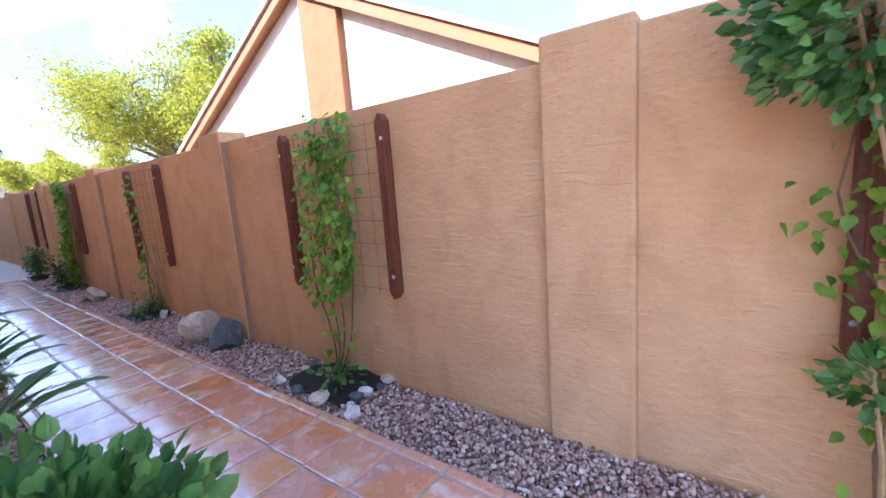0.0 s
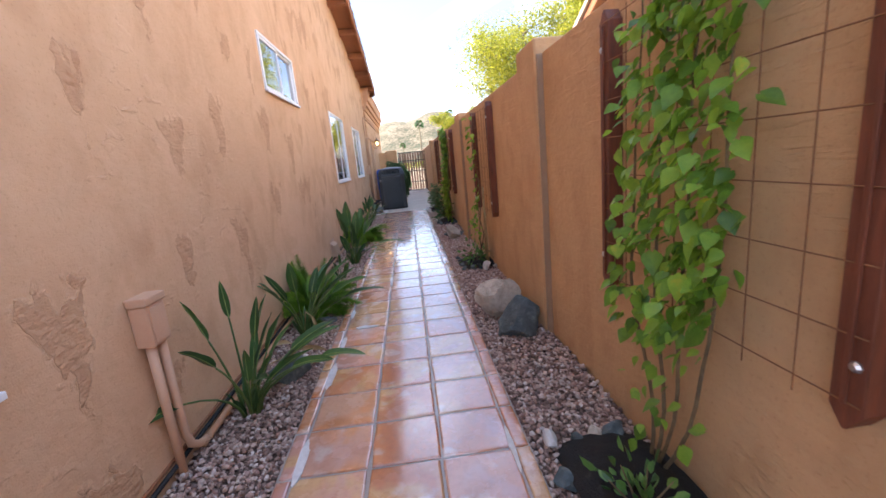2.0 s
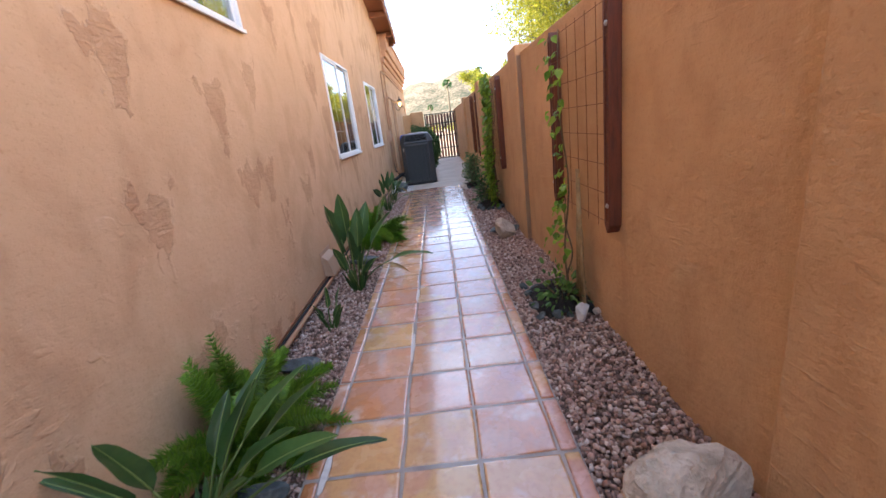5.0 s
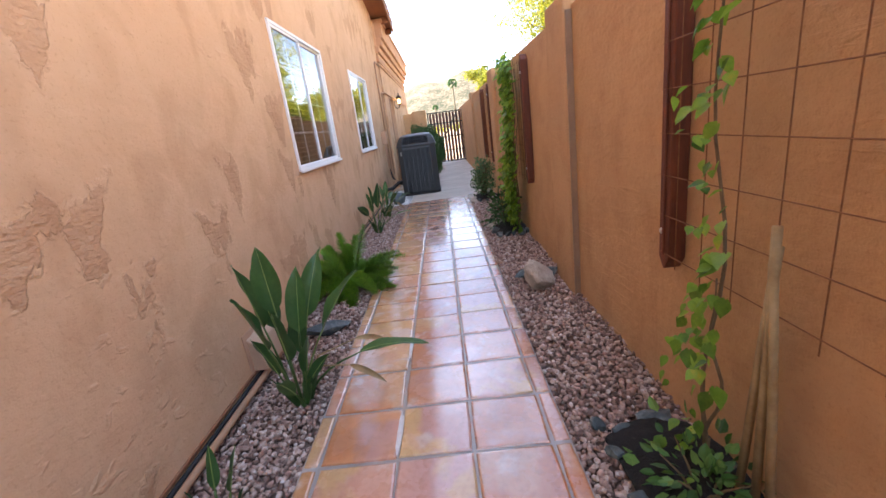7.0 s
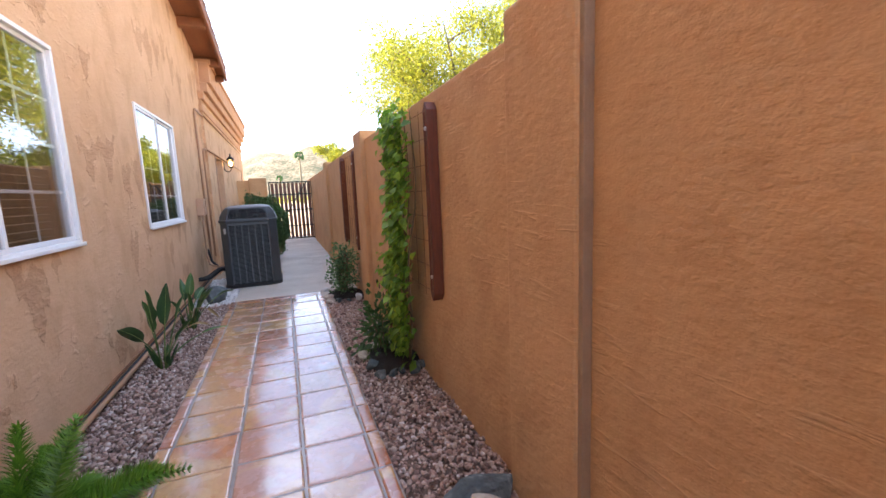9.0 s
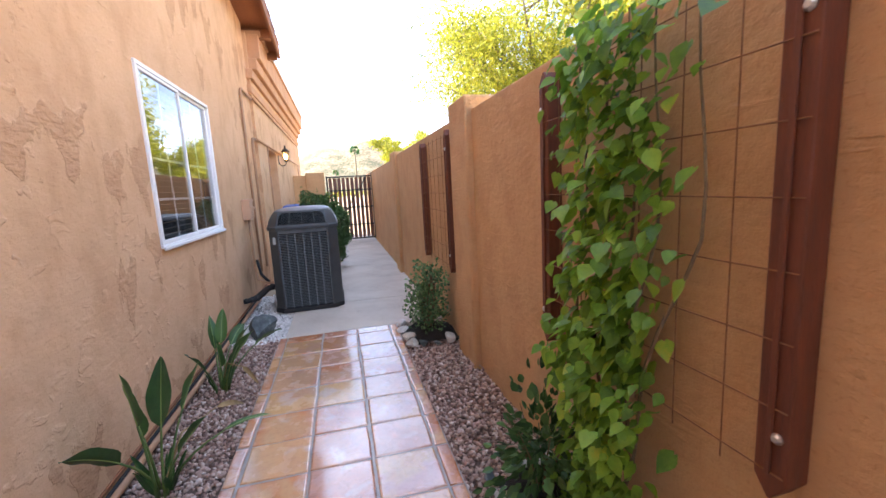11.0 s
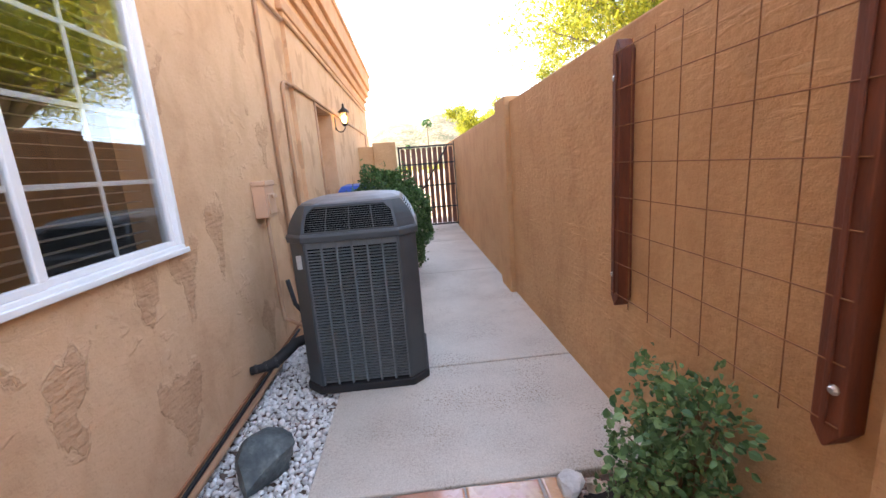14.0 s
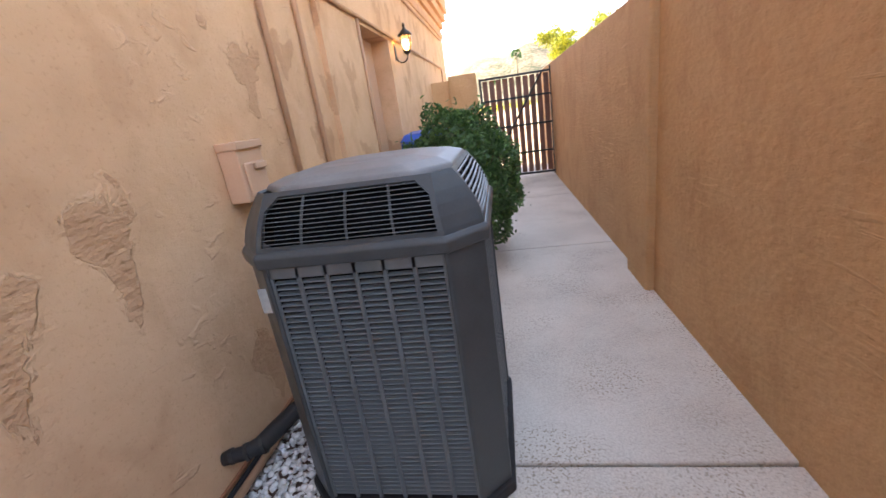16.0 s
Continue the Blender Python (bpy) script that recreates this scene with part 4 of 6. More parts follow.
# bamboo stakes by the young vine
for k, (y, lean) in enumerate(((6.36, 0.02), (6.43, -0.02), (6.30, 0.05))):
    bm = bmesh.new()
    tube(bm, ((POST_X - 0.02, y, 0.0), (POST_X - 0.015, y + lean, 0.45), (POST_X - 0.01, y + lean * 2, 0.9 - 0.05 * k)), 0.012, 7)
    tagged(part("bamboo_stake", bm, DRY, smooth=True), "dry bamboo plant stake leaning on the wall", "stake", "bamboo stakes")


# ---- soil beds with stones ----
def soil_bed(y0, y1, seed, x0=1.56):
    bm = bmesh.new()
    bmesh.ops.create_grid(bm, x_segments=16, y_segments=20, size=1.0)
    for v in bm.verts:
        r = max(abs(v.co.x), abs(v.co.y))
        h = 0.06 * (1 - v.co.length ** 2) + 0.012 * noise.noise(v.co * 5 + Vector((seed, 0, 0)))
        v.co = Vector(((x0 + 1.98) / 2 + v.co.x * (1.98 - x0) / 2, (y0 + y1) / 2 + v.co.y * (y1 - y0) / 2, 0.014 + h))
    tagged(part("planting_bed", bm, SOIL, smooth=True), "dark damp soil bed at the foot of the wall", "soil bed", "soil beds")
    rng = random.Random(seed)
    spots = [(x0 + 0.02 + (1.93 - x0) * k / 4, y0) for k in range(5)] + [(x0, y0 + (y1 - y0) * k / 3) for k in range(1, 4)] + [(x0 + 0.1 + (1.85 - x0) * k / 3, y1) for k in range(3)]
    for k, (x, y) in enumerate(spots):
        s = rng.uniform(0.04, 0.075)
        mat, word = rng.choice(((ROCK_TAN, "tan"), (ROCK_BLUE, "slate-blue"), (ROCK_BLUE, "slate-blue"), (ROCK_WHITE, "white")))
        rock("edging_stone", (x + rng.uniform(-0.02, 0.02), y + rng.uniform(-0.03, 0.03), -0.02), (s * 1.15, s, s * 0.8), (rng.uniform(-20, 20), rng.uniform(-20, 20), rng.uniform(0, 360)), seed * 10 + k, mat, word + " edging stone round a soil bed", "stone", "bed edging stones", detail=1)


soil_bed(2.62, 3.3, 31)
soil_bed(6.28, 6.81, 32, 1.6)
soil_bed(9.85, 10.4, 33, 1.6)
soil_bed(12.1, 12.62, 34, 1.5)


def ground_leaves(y, x, n, r, h, seed, size, mat, label, name="seedling_plant"):
    rng = np.random.default_rng(seed)
    t = thing(name, (x, y, 0), label, "plant")
    k = 7
    for i in range(k):
        a = 2 * math.pi * i / k
        bm = bmesh.new()
        tube(bm, ((x, y, 0), (x + r * 0.4 * math.cos(a), y + r * 0.4 * math.sin(a), h * 0.55), (x + r * 0.8 * math.cos(a), y + r * 0.8 * math.sin(a), h * 0.9)), (0.005, 0.004, 0.002), 5)
        part("stem", bm, STEM, t)
    c = rng.normal(size=(n, 3)) * (r * 0.55, r * 0.55, h * 0.33) + (x, y, h * 0.55)
    c[:, 2] = np.clip(c[:, 2], 0.03, None)
    leaf_cloud("foliage", c, size, mat, t, seed, 0.6)
    return t


ground_leaves(2.86, 1.72, 90, 0.13, 0.16, 5, 0.055, LEAF_ROSE, "low green leafy sprouts in the soil bed")
ground_leaves(6.43, 1.78, 130, 0.15, 0.18, 6, 0.045, LEAF_ROSE, "low leafy groundcover beside the young vine")
ground_leaves(10.2, 1.74, 420, 0.17, 0.42, 7, 0.05, LEAF_BUSH, "straggly low growth below the dense vine")


def leafy_clump(name, centre, radii, n, leaf, mat, seed, label, category, root, stems=8, dry=0, loose=False):
    """A dense lumpy mass of leaves on forked stems that rise from root."""
    rng, r2 = np.random.default_rng(seed), random.Random(seed)
    t = thing(name, root, label, category)
    for k in range(stems + dry):
        d = Vector((r2.gauss(0, 1), r2.gauss(0, 1), r2.gauss(0, 0.7))).normalized() * r2.uniform(0.5, 0.9 if k < stems else 1.15)
        tip = Vector(centre) + Vector((d.x * radii[0], d.y * radii[1], d.z * radii[2]))
        r0 = Vector(root)
        bm = bmesh.new()
        tube(bm, (r0, r0.lerp(Vector(centre), 0.6) + Vector((r2.uniform(-0.05, 0.05), r2.uniform(-0.05, 0.05), 0)), Vector(centre).lerp(tip, 0.5), tip), (0.010, 0.008, 0.005, 0.002), 5)
        part("stem" if k < stems else "dry_stem", bm, STEM if k < stems else DRY, t)
    d = rng.normal(size=(n, 3))
    d /= np.linalg.norm(d, axis=1)[:, None]
    lump = 1 + 0.16 * np.sin(d[:, 0] * 5 + seed) * np.cos(d[:, 1] * 6) + 0.1 * np.sin(d[:, 2] * 9 + d[:, 0] * 4)
    fill = 0.2 + 0.95 * rng.random(n) ** 0.7 if loose else 0.55 + 0.5 * rng.random(n) ** 0.5
    c = d * (lump * fill)[:, None] * radii + centre
    leaf_cloud("foliage", c[c[:, 2] > 0.02], leaf, mat, t, seed, 0.75)
    return t


leafy_clump("leafy_shrub", (0.15, 1.56, 0.56), (0.26, 0.36, 0.33), 2300, 0.048, LEAF_ROSE, 11, "bright green leafy shrub beside the path", "shrub", (0.13, 1.55, -0.02))
leafy_clump("vine_thicket", (1.70, 0.29, 1.73), (0.26, 0.40, 0.36), 1900, 0.05, LEAF_ROSE, 13, "dense overhanging thicket of green leaves with dry twigs", "vine", (1.86, 0.28, -0.02), 7, 18)
leafy_clump("rose_bush", (1.72, 12.36, 0.28), (0.19, 0.21, 0.33), 2000, 0.027, LEAF_BUSH_ROSE, 17, "leafy green rose bush in a soil bed", "bush", (1.72, 12.36, -0.01), 14, 0, True)
leafy_clump("rose_shoot", (1.76, 12.27, 0.52), (0.13, 0.16, 0.15), 220, 0.026, LEAF_BUSH_ROSE, 18, "thin young rose shoots above the bush", "shoot", (1.73, 12.33, -0.01), 6, 0, True)
leafy_clump("leafy_sprout", (1.80, 0.30, 0.62), (0.10, 0.16, 0.12), 120, 0.05, LEAF_ROSE, 14, "small sprout of green leaves low on a stem", "plant", (1.86, 0.28, -0.02), 3, 1)


# ---- rocks ----
rock("boulder", (1.68, 4.85, -0.03), (0.185, 0.17, 0.19), (0, 10, 20), 3, ROCK_TAN, "rough tan boulder on the gravel", jag=0.5, group="boulders")
rock("slate_boulder", (1.76, 4.52, -0.03), (0.27, 0.24, 0.17), (14, -8, 30), 7, ROCK_BLUE, "angular blue-grey boulder leaning on a tan one", jag=0.2, group="boulders")
rock("boulder", (1.70, 8.30, -0.03), (0.165, 0.145, 0.14), (0, 0, 30), 12, ROCK_TAN, "rounded tan boulder beside the wall", jag=0.2, group="boulders")
rock("slate_boulder", (1.76, 8.52, -0.03), (0.24, 0.13, 0.095), (0, 0, 10), 14, ROCK_BLUE, "flat dark slate rock behind a boulder", group="boulders")
rock("slate_boulder", (0.21, 4.24, -0.03), (0.20, 0.16, 0.11), (0, 10, 70), 16, ROCK_BLUE, "flat blue-grey rock under the leaves", group="boulders")
rock("slate_boulder", (0.24, 5.12, -0.03), (0.12, 0.09, 0.07), (0, 10, 20), 18, ROCK_BLUE, "small blue-grey rock among the plants", group="boulders")
rock("slate_boulder", (0.14, 6.05, -0.03), (0.16, 0.12, 0.08), (0, 8, 40), 20, ROCK_BLUE, "dark slate rock behind the fern", group="boulders")
rock("slate_boulder", (0.18, 8.02, -0.03), (0.17, 0.12, 0.085), (0, 5, 20), 22, ROCK_BLUE, "flat dark slate rock on the gravel", group="boulders")
rock("slate_boulder", (0.19, 12.93, -0.03), (0.23, 0.19, 0.13), (0, 5, 20), 24, ROCK_BLUE, "dark greenish rock on white chips", group="boulders")
rock("tan_stone", (1.55, 2.52, -0.03), (0.07, 0.06, 0.05), (0, 5, 20), 26, ROCK_WHITE, "white quartz stone at the bed edge", group="boulders")


# ---- bird-of-paradise plants ----
def blade(name, base, direction, length, width, droop, roll, parent, mat):
    """A paddle leaf along a drooping curve, folded along its rib."""
    bm = bmesh.new()
    d = Vector(direction).normalized()
    side = d.cross(Vector((0, 0, 1)))
    side = side.normalized() if side.length > 0.05 else Vector((1, 0, 0))
    side = Matrix.Rotation(roll, 3, d) @ side
    p, rows, n = Vector(base), [], 9
    for k in range(n + 1):
        s = k / n
        w = width * 0.5 * (math.sin(math.pi * min(1, s ** 0.75)) ** 0.7 if 0 < s < 1 else 0.03)
        up = side.cross(d).normalized()
        wave = 0.06 * width * math.sin(s * 11 + roll * 5)
        rows.append([bm.verts.new(p + side * w * t + up * (abs(t) * w * 0.45 + wave * t)) for t in (-1, -0.5, 0, 0.5, 1)])
        d = (d + Vector((0, 0, -droop / n))).normalized()
        side = (side - d * side.dot(d)).normalized()
        p = p + d * length / n
    for a, b in zip(rows, rows[1:]):
        for k in range(4):
            bm.faces.new((a[k], a[k + 1], b[k + 1], b[k]))
    mid = [r[2].co.copy() + Vector((0, 0, 0.0015)) for r in rows]
    bmesh.ops.remove_doubles(bm, verts=bm.verts, dist=0.0005)
    leaf = part(name, bm, mat, parent, smooth=True)
    if name == "leaf":
        part("rib", tube(bmesh.new(), mid, [0.0032 - 0.0024 * k / n for k in range(n + 1)], 5), RIB, leaf, "pale yellow-green midrib", True)
    return leaf


def bird_of_paradise(x, y, leaves, seed, label, dry=1, tall=1.0):
    """leaves: (heading in degrees from +y to +x, lean 0..1, stalk, blade length, blade width)."""
    rng = random.Random(seed)
    t = thing("bird_of_paradise", (x, y, 0), label, "plant", "plants along the house")
    for h, lean, stalk, ln, w in leaves:
        stalk *= tall
        a = radians(h)
        out = Vector((math.sin(a), math.cos(a), 0))
        b = Vector((x, y, -0.03)) + out * 0.03 + Vector((rng.uniform(-0.02, 0.02), rng.uniform(-0.03, 0.03), 0))
        pts = []
        for k in range(6):
            s = k / 5
            pts.append(b + out * stalk * lean * (s ** 1.5) * 0.9 + Vector((0, 0, stalk * s * (1 - 0.35 * lean * s))))
        for q in pts:
            q.x = max(q.x, WALL_X + 0.03)
        bm = bmesh.new()
        tube(bm, pts, [0.010, 0.008, 0.0065, 0.006, 0.005, 0.0045], 6)
        part("stalk", bm, STALK, t, smooth=True)
        d = (pts[-1] - pts[-2]).normalized()
        blade("leaf", pts[-1], d, ln * 1.15, w * 0.95, 0.5 * lean + 0.15, rng.uniform(-1.0, 1.0), t, LEAF_PADDLE)
    for k in range(dry):
        a = rng.uniform(0, 6.28)
        out = Vector((abs(math.sin(a)), math.cos(a), 0))
        p0 = Vector((x, y, 0.0))
        bm = bmesh.new()
        tube(bm, (p0, p0 + out * 0.12 + Vector((0, 0, 0.2)), p0 + out * 0.32 + Vector((0, 0, 0.22))), (0.006, 0.005, 0.003), 5)
        part("dry_stalk", bm, DRY, t, "dry brown stalk")
        blade("dry_leaf", p0 + out * 0.32 + Vector((0, 0, 0.22)), out + Vector((0, 0, -0.1)), 0.2, 0.03, 0.6, 1.0, t, DRY)
    # short leaf sheaths at the foot
    for k in range(13 if len(leaves) > 5 else 4):
        a = rng.uniform(0, 6.28)
        blade("sheath_leaf", (x + 0.04 * math.cos(a), y + 0.04 * math.sin(a), -0.02), (0.35 * math.cos(a), 0.35 * math.sin(a), 1), rng.uniform(0.12, 0.22), 0.035, 0.3, rng.uniform(-1, 1), t, LEAF_PADDLE)
    return t


bird_of_paradise(0.07, 3.90, ((200, 0.85, 0.42, 0.20, 0.05), (190, 0.45, 0.46, 0.24, 0.055), (230, 0.2, 0.52, 0.22, 0.05), (170, 0.08, 0.6, 0.18, 0.045), (100, 0.15, 0.45, 0.22, 0.05), (20, 0.35, 0.5, 0.16, 0.05), (60, 0.3, 0.36, 0.2, 0.06), (80, 0.6, 0.42, 0.24, 0.06), (110, 0.75, 0.40, 0.24, 0.06), (95, 0.95, 0.46, 0.22, 0.055), (140, 0.6, 0.3, 0.2, 0.06), (50, 0.8, 0.45, 0.2, 0.06), (150, 0.3, 0.25, 0.24, 0.05), (70, 0.5, 0.22, 0.26, 0.055), (40, 0.5, 0.3, 0.24, 0.05), (120, 0.35, 0.2, 0.24, 0.05), (85, 0.25, 0.3, 0.28, 0.055), (10, 0.25, 0.25, 0.22, 0.05), (65, 0.7, 0.34, 0.28, 0.055), (100, 0.55, 0.26, 0.28, 0.055)), 41, "sparse bird-of-paradise plant with narrow green leaves", 2)
bird_of_paradise(0.12, 4.95, ((200, 0.45, 0.42, 0.26, 0.075), (170, 0.25, 0.42, 0.26, 0.08), (240, 0.35, 0.38, 0.2, 0.06), (60, 0.5, 0.42, 0.28, 0.085), (90, 0.65, 0.4, 0.28, 0.085), (110, 0.45, 0.3, 0.2, 0.06), (30, 0.3, 0.35, 0.2, 0.07), (75, 0.3, 0.34, 0.3, 0.07), (50, 0.6, 0.36, 0.3, 0.075), (100, 0.5, 0.36, 0.3, 0.075), (20, 0.5, 0.36, 0.26, 0.07), (80, 0.85, 0.36, 0.3, 0.07), (220, 0.3, 0.36, 0.26, 0.06)), 42, "bird-of-paradise plant with broad dark leaves", 1)
bird_of_paradise(0.17, 6.55, ((200, 0.3, 0.12, 0.15, 0.045), (60, 0.2, 0.14, 0.16, 0.05), (120, 0.35, 0.10, 0.14, 0.045), (0, 0.15, 0.15, 0.14, 0.045)), 47, "small young bird-of-paradise sprig in the gravel", 0)
bird_of_paradise(0.24, 7.23, ((200, 0.22, 0.30, 0.292, 0.122), (180, 0.05, 0.40, 0.292, 0.128), (165, 0.2, 0.24, 0.270, 0.116), (250, 0.12, 0.36, 0.292, 0.116), (300, 0.15, 0.32, 0.281, 0.110), (30, 0.28, 0.34, 0.302, 0.122), (60, 0.4, 0.32, 0.292, 0.110), (90, 0.9, 0.26, 0.324, 0.073), (15, 0.4, 0.40, 0.281, 0.110), (100, 0.4, 0.12, 0.194, 0.073), (180, 0.4, 0.10, 0.184, 0.073), (45, 0.12, 0.30, 0.292, 0.116), (130, 0.25, 0.16, 0.216, 0.085), (230, 0.2, 0.16, 0.216, 0.098), (0, 0.2, 0.2, 0.238, 0.098)), 43, "bushy bird-of-paradise plant with broad upright leaves", 2, 1.35)
bird_of_paradise(0.12, 10.82, ((200, 0.5, 0.34, 0.24, 0.10), (180, 0.15, 0.42, 0.24, 0.10), (100, 0.1, 0.36, 0.29, 0.105), (240, 0.1, 0.3, 0.24, 0.09), (70, 0.9, 0.3, 0.2, 0.03), (110, 0.4, 0.25, 0.22, 0.07), (40, 0.3, 0.4, 0.2, 0.08)), 44, "bird-of-paradise plant with a few wide leaves", 1)
bird_of_paradise(0.11, 11.85, ((30, 0.5, 0.26, 0.22, 0.09), (60, 0.4, 0.24, 0.2, 0.09), (200, 0.4, 0.26, 0.2, 0.07), (120, 0.3, 0.2, 0.18, 0.07), (10, 0.7, 0.32, 0.24, 0.09), (340, 0.3, 0.3, 0.22, 0.08), (15, 0.2, 0.34, 0.22, 0.085), (45, 0.8, 0.34, 0.22, 0.08), (170, 0.2, 0.2, 0.2, 0.07), (90, 0.3, 0.14, 0.18, 0.07)), 45, "low bird-of-paradise plant at the wall foot", 1)


# ---- foxtail ferns ----
def foxtail_fern(x, y, n, length, seed, label):
    rng = random.Random(seed)
    t = thing("foxtail_fern", (x, y, 0), label, "fern", "plants along the house")
    for i in range(n):
        a = 2 * math.pi * i / n + rng.uniform(-0.3, 0.3)
        lean = rng.uniform(0.15, 1.15)
        ln = length * rng.uniform(0.75, 1.15)
        d = Vector((math.sin(lean) * math.cos(a) * (0.55 if math.cos(a) < 0 else 1.0), math.sin(lean) * math.sin(a), math.cos(lean)))
        p, vs, fs = Vector((x + 0.04 * math.cos(a), y + 0.05 * math.sin(a), 0.0)), [], []
        steps = 26
        for k in range(steps):
            s = k / steps
            d = (d + Vector((0, 0, -0.035 * (0.6 + lean)))).normalized()
            p = p + d * ln / steps
            if p.x < WALL_X + 0.04:
                p.x = WALL_X + 0.04
            u = d.orthogonal().normalized()
            w = d.cross(u)
            r = 0.050 * (0.45 + 1.1 * math.sin(math.pi * min(0.98, s * 0.9 + 0.08)))
            for j in range(26):
                q = rng.uniform(0, 6.283)
                o = (u * math.cos(q) + w * math.sin(q) + d * 0.55).normalized()
                c = o.cross(d).normalized() * 0.005
                b = len(vs)
                vs += [p - c, p + c, p + o * r * rng.uniform(0.75, 1.2)]
                fs.append((b, b + 1, b + 2))
        me = bpy.data.meshes.new("frond")
        me.from_pydata([tuple(q) for q in vs], [], fs)
        me.materials.append(FERN)
        piece("frond", me, Matrix.Identity(4), t)
    return t


foxtail_fern(0.10, 5.42, 30, 0.46, 51, "bright green foxtail fern spreading over the path edge")
foxtail_fern(0.15, 8.87, 36, 0.50, 52, "bright green foxtail fern with bushy plumes")


# ---- services on the house wall ----
def pipe(name, pts, r, mat, label, category="pipe", group="", bends=True):
    bm = bmesh.new()
    tube(bm, pts, r, 10)
    return tagged(part(name, bm, mat, smooth=True), label, category, group)


mb = thing("utility_box", (WALL_X, 3.49, 0.62), "peach-painted electrical box on two conduits", "electrical box")
part("box_body", bbox(WALL_X + 0.001, WALL_X + 0.075, 3.43, 3.55, 0.60, 0.775, 0.006), BOX_PAINT, mb)
part("box_lid", bbox(WALL_X + 0.0005, WALL_X + 0.085, 3.422, 3.558, 0.777, 0.812, 0.006), BOX_PAINT, mb)
part("box_door", bbox(WALL_X + 0.076, WALL_X + 0.081, 3.44, 3.54, 0.615, 0.765, 0.003), BOX_PAINT, mb)
for x, y, foot in ((0.035, 3.46, ((3.46, 0.3), (3.46, -0.03))), (0.04, 3.525, ((3.525, 0.3), (3.528, 0.13), (3.545, 0.07), (3.585, 0.035), (3.64, 0.025)))):
    bm = bmesh.new()
    tube(bm, [(WALL_X + x, y, 0.61)] + [(WALL_X + x + 0.02 * max(0, v - 3.525) / 0.115, v, z) for v, z in foot], 0.019, 12)
    part("conduit", bm, BOX_PAINT, mb, smooth=True)
pipe("ground_pipe", ((WALL_X + 0.06, 3.6, 0.02), (WALL_X + 0.05, 5.0, 0.03), (WALL_X + 0.05, 7.2, 0.025), (WALL_X + 0.045, 9.5, 0.03), (WALL_X + 0.05, 12.0, 0.025), (WALL_X + 0.05, 14.3, 0.03)), 0.017, PIPE, "tan pipe along the foot of the house wall")
pipe("drip_line", ((WALL_X + 0.022, 1.4, 0.03), (WALL_X + 0.02, 6.0, 0.035), (WALL_X + 0.02, 11.0, 0.03), (WALL_X + 0.02, 14.6, 0.035)), 0.011, BLACK_RUBBER, "black irrigation line at the foot of the wall")
# weep screed: a dark strip stands in for its shadow line
tagged(part("trim", bbox(WALL_X + 0.0005, WALL_X + 0.012, 1.32, Y_STEP - 0.1, 0.045, 0.062, 0.003), FASCIA), "dark strip drawn as the weep screed's shadow line", "trim", kind="structure")
vb = thing("vent_box", (WALL_X, 7.58, 0.1), "tan box cover low on the house wall", "box cover")
bm = bmesh.new()
hexa(bm, ((WALL_X + 0.001, 7.45, 0.06), (WALL_X + 0.085, 7.45, 0.06), (WALL_X + 0.085, 7.72, 0.06), (WALL_X + 0.001, 7.72, 0.06), (WALL_X + 0.001, 7.45, 0.26), (WALL_X + 0.055, 7.45, 0.21), (WALL_X + 0.055, 7.72, 0.21), (WALL_X + 0.001, 7.72, 0.26)))
part("cover", bevel(bm, 0.005), BOX_DULL, vb)
part("flange", bbox(WALL_X + 0.0005, WALL_X + 0.006, 7.42, 7.75, 0.03, 0.29, 0.002), BOX_PAINT, vb)

jb = thing("junction_box", (WALL_X, 14.2, 1.1), "peach-painted disconnect box on the wall", "electrical box")
part("box_body", bbox(WALL_X + 0.001, WALL_X + 0.09, 14.12, 14.30, 1.04, 1.28, 0.006), BOX_PAINT, jb)
part("box_lid", bbox(WALL_X + 0.0005, WALL_X + 0.10, 14.115, 14.305, 1.255, 1.29, 0.005), BOX_PAINT, jb)
part("box_door", bbox(WALL_X + 0.091, WALL_X + 0.102, 14.14, 14.28, 1.06, 1.20, 0.006), BOX_PAINT, jb)
part("latch", bbox(WALL_X + 0.103, WALL_X + 0.118, 14.19, 14.27, 1.17, 1.195, 0.003), BOX_PAINT, jb)
pipe("whip_conduit", ((WALL_X + 0.05, 14.2, 1.045), (WALL_X + 0.05, 14.2, 0.7), (WALL_X + 0.05, 14.2, 0.42), (WALL_X + 0.08, 14.15, 0.3), (WALL_X + 0.2, 14.1, 0.26), (0.3, 14.05, 0.27)), 0.014, PIPE, "tan flexible conduit from the box to the unit", "conduit")
for k, (y, zt) in enumerate(((14.74, 2.70), (15.16, 2.13))):
    pipe("wall_conduit", ((WALL_X + 0.022, y, 0.3), (WALL_X + 0.022, y, zt - 0.06), (WALL_X + 0.024, y + 0.02, zt - 0.015), (WALL_X + 0.03, y + 0.06, zt), (WALL_X + 0.03, Y_STEP - 0.05, zt)), 0.016, PIPE, "painted conduit climbing the stucco wall", "conduit", "wall conduits")
    pipe("wall_conduit", ((-0.045, Y_STEP - 0.05, zt), (-0.045, 18.0, zt), (-0.045, 21.9 if k == 0 else 21.5, zt)), 0.016, PIPE, "painted conduit running under the cornice", "conduit", "wall conduits")
pipe("wall_conduit", ((-0.045, 21.5, 2.13), (-0.045, 21.5, 1.0), (-0.045, 21.5, 0.2)), 0.014, PIPE, "painted conduit dropping down the stucco wall", "conduit", "wall conduits")
pipe("wall_conduit", ((-0.05, 16.26, 2.12), (-0.05, 16.26, 1.2), (-0.05, 16.26, 0.0)), 0.013, PIPE, "painted conduit beside the door recess", "conduit", "wall conduits")
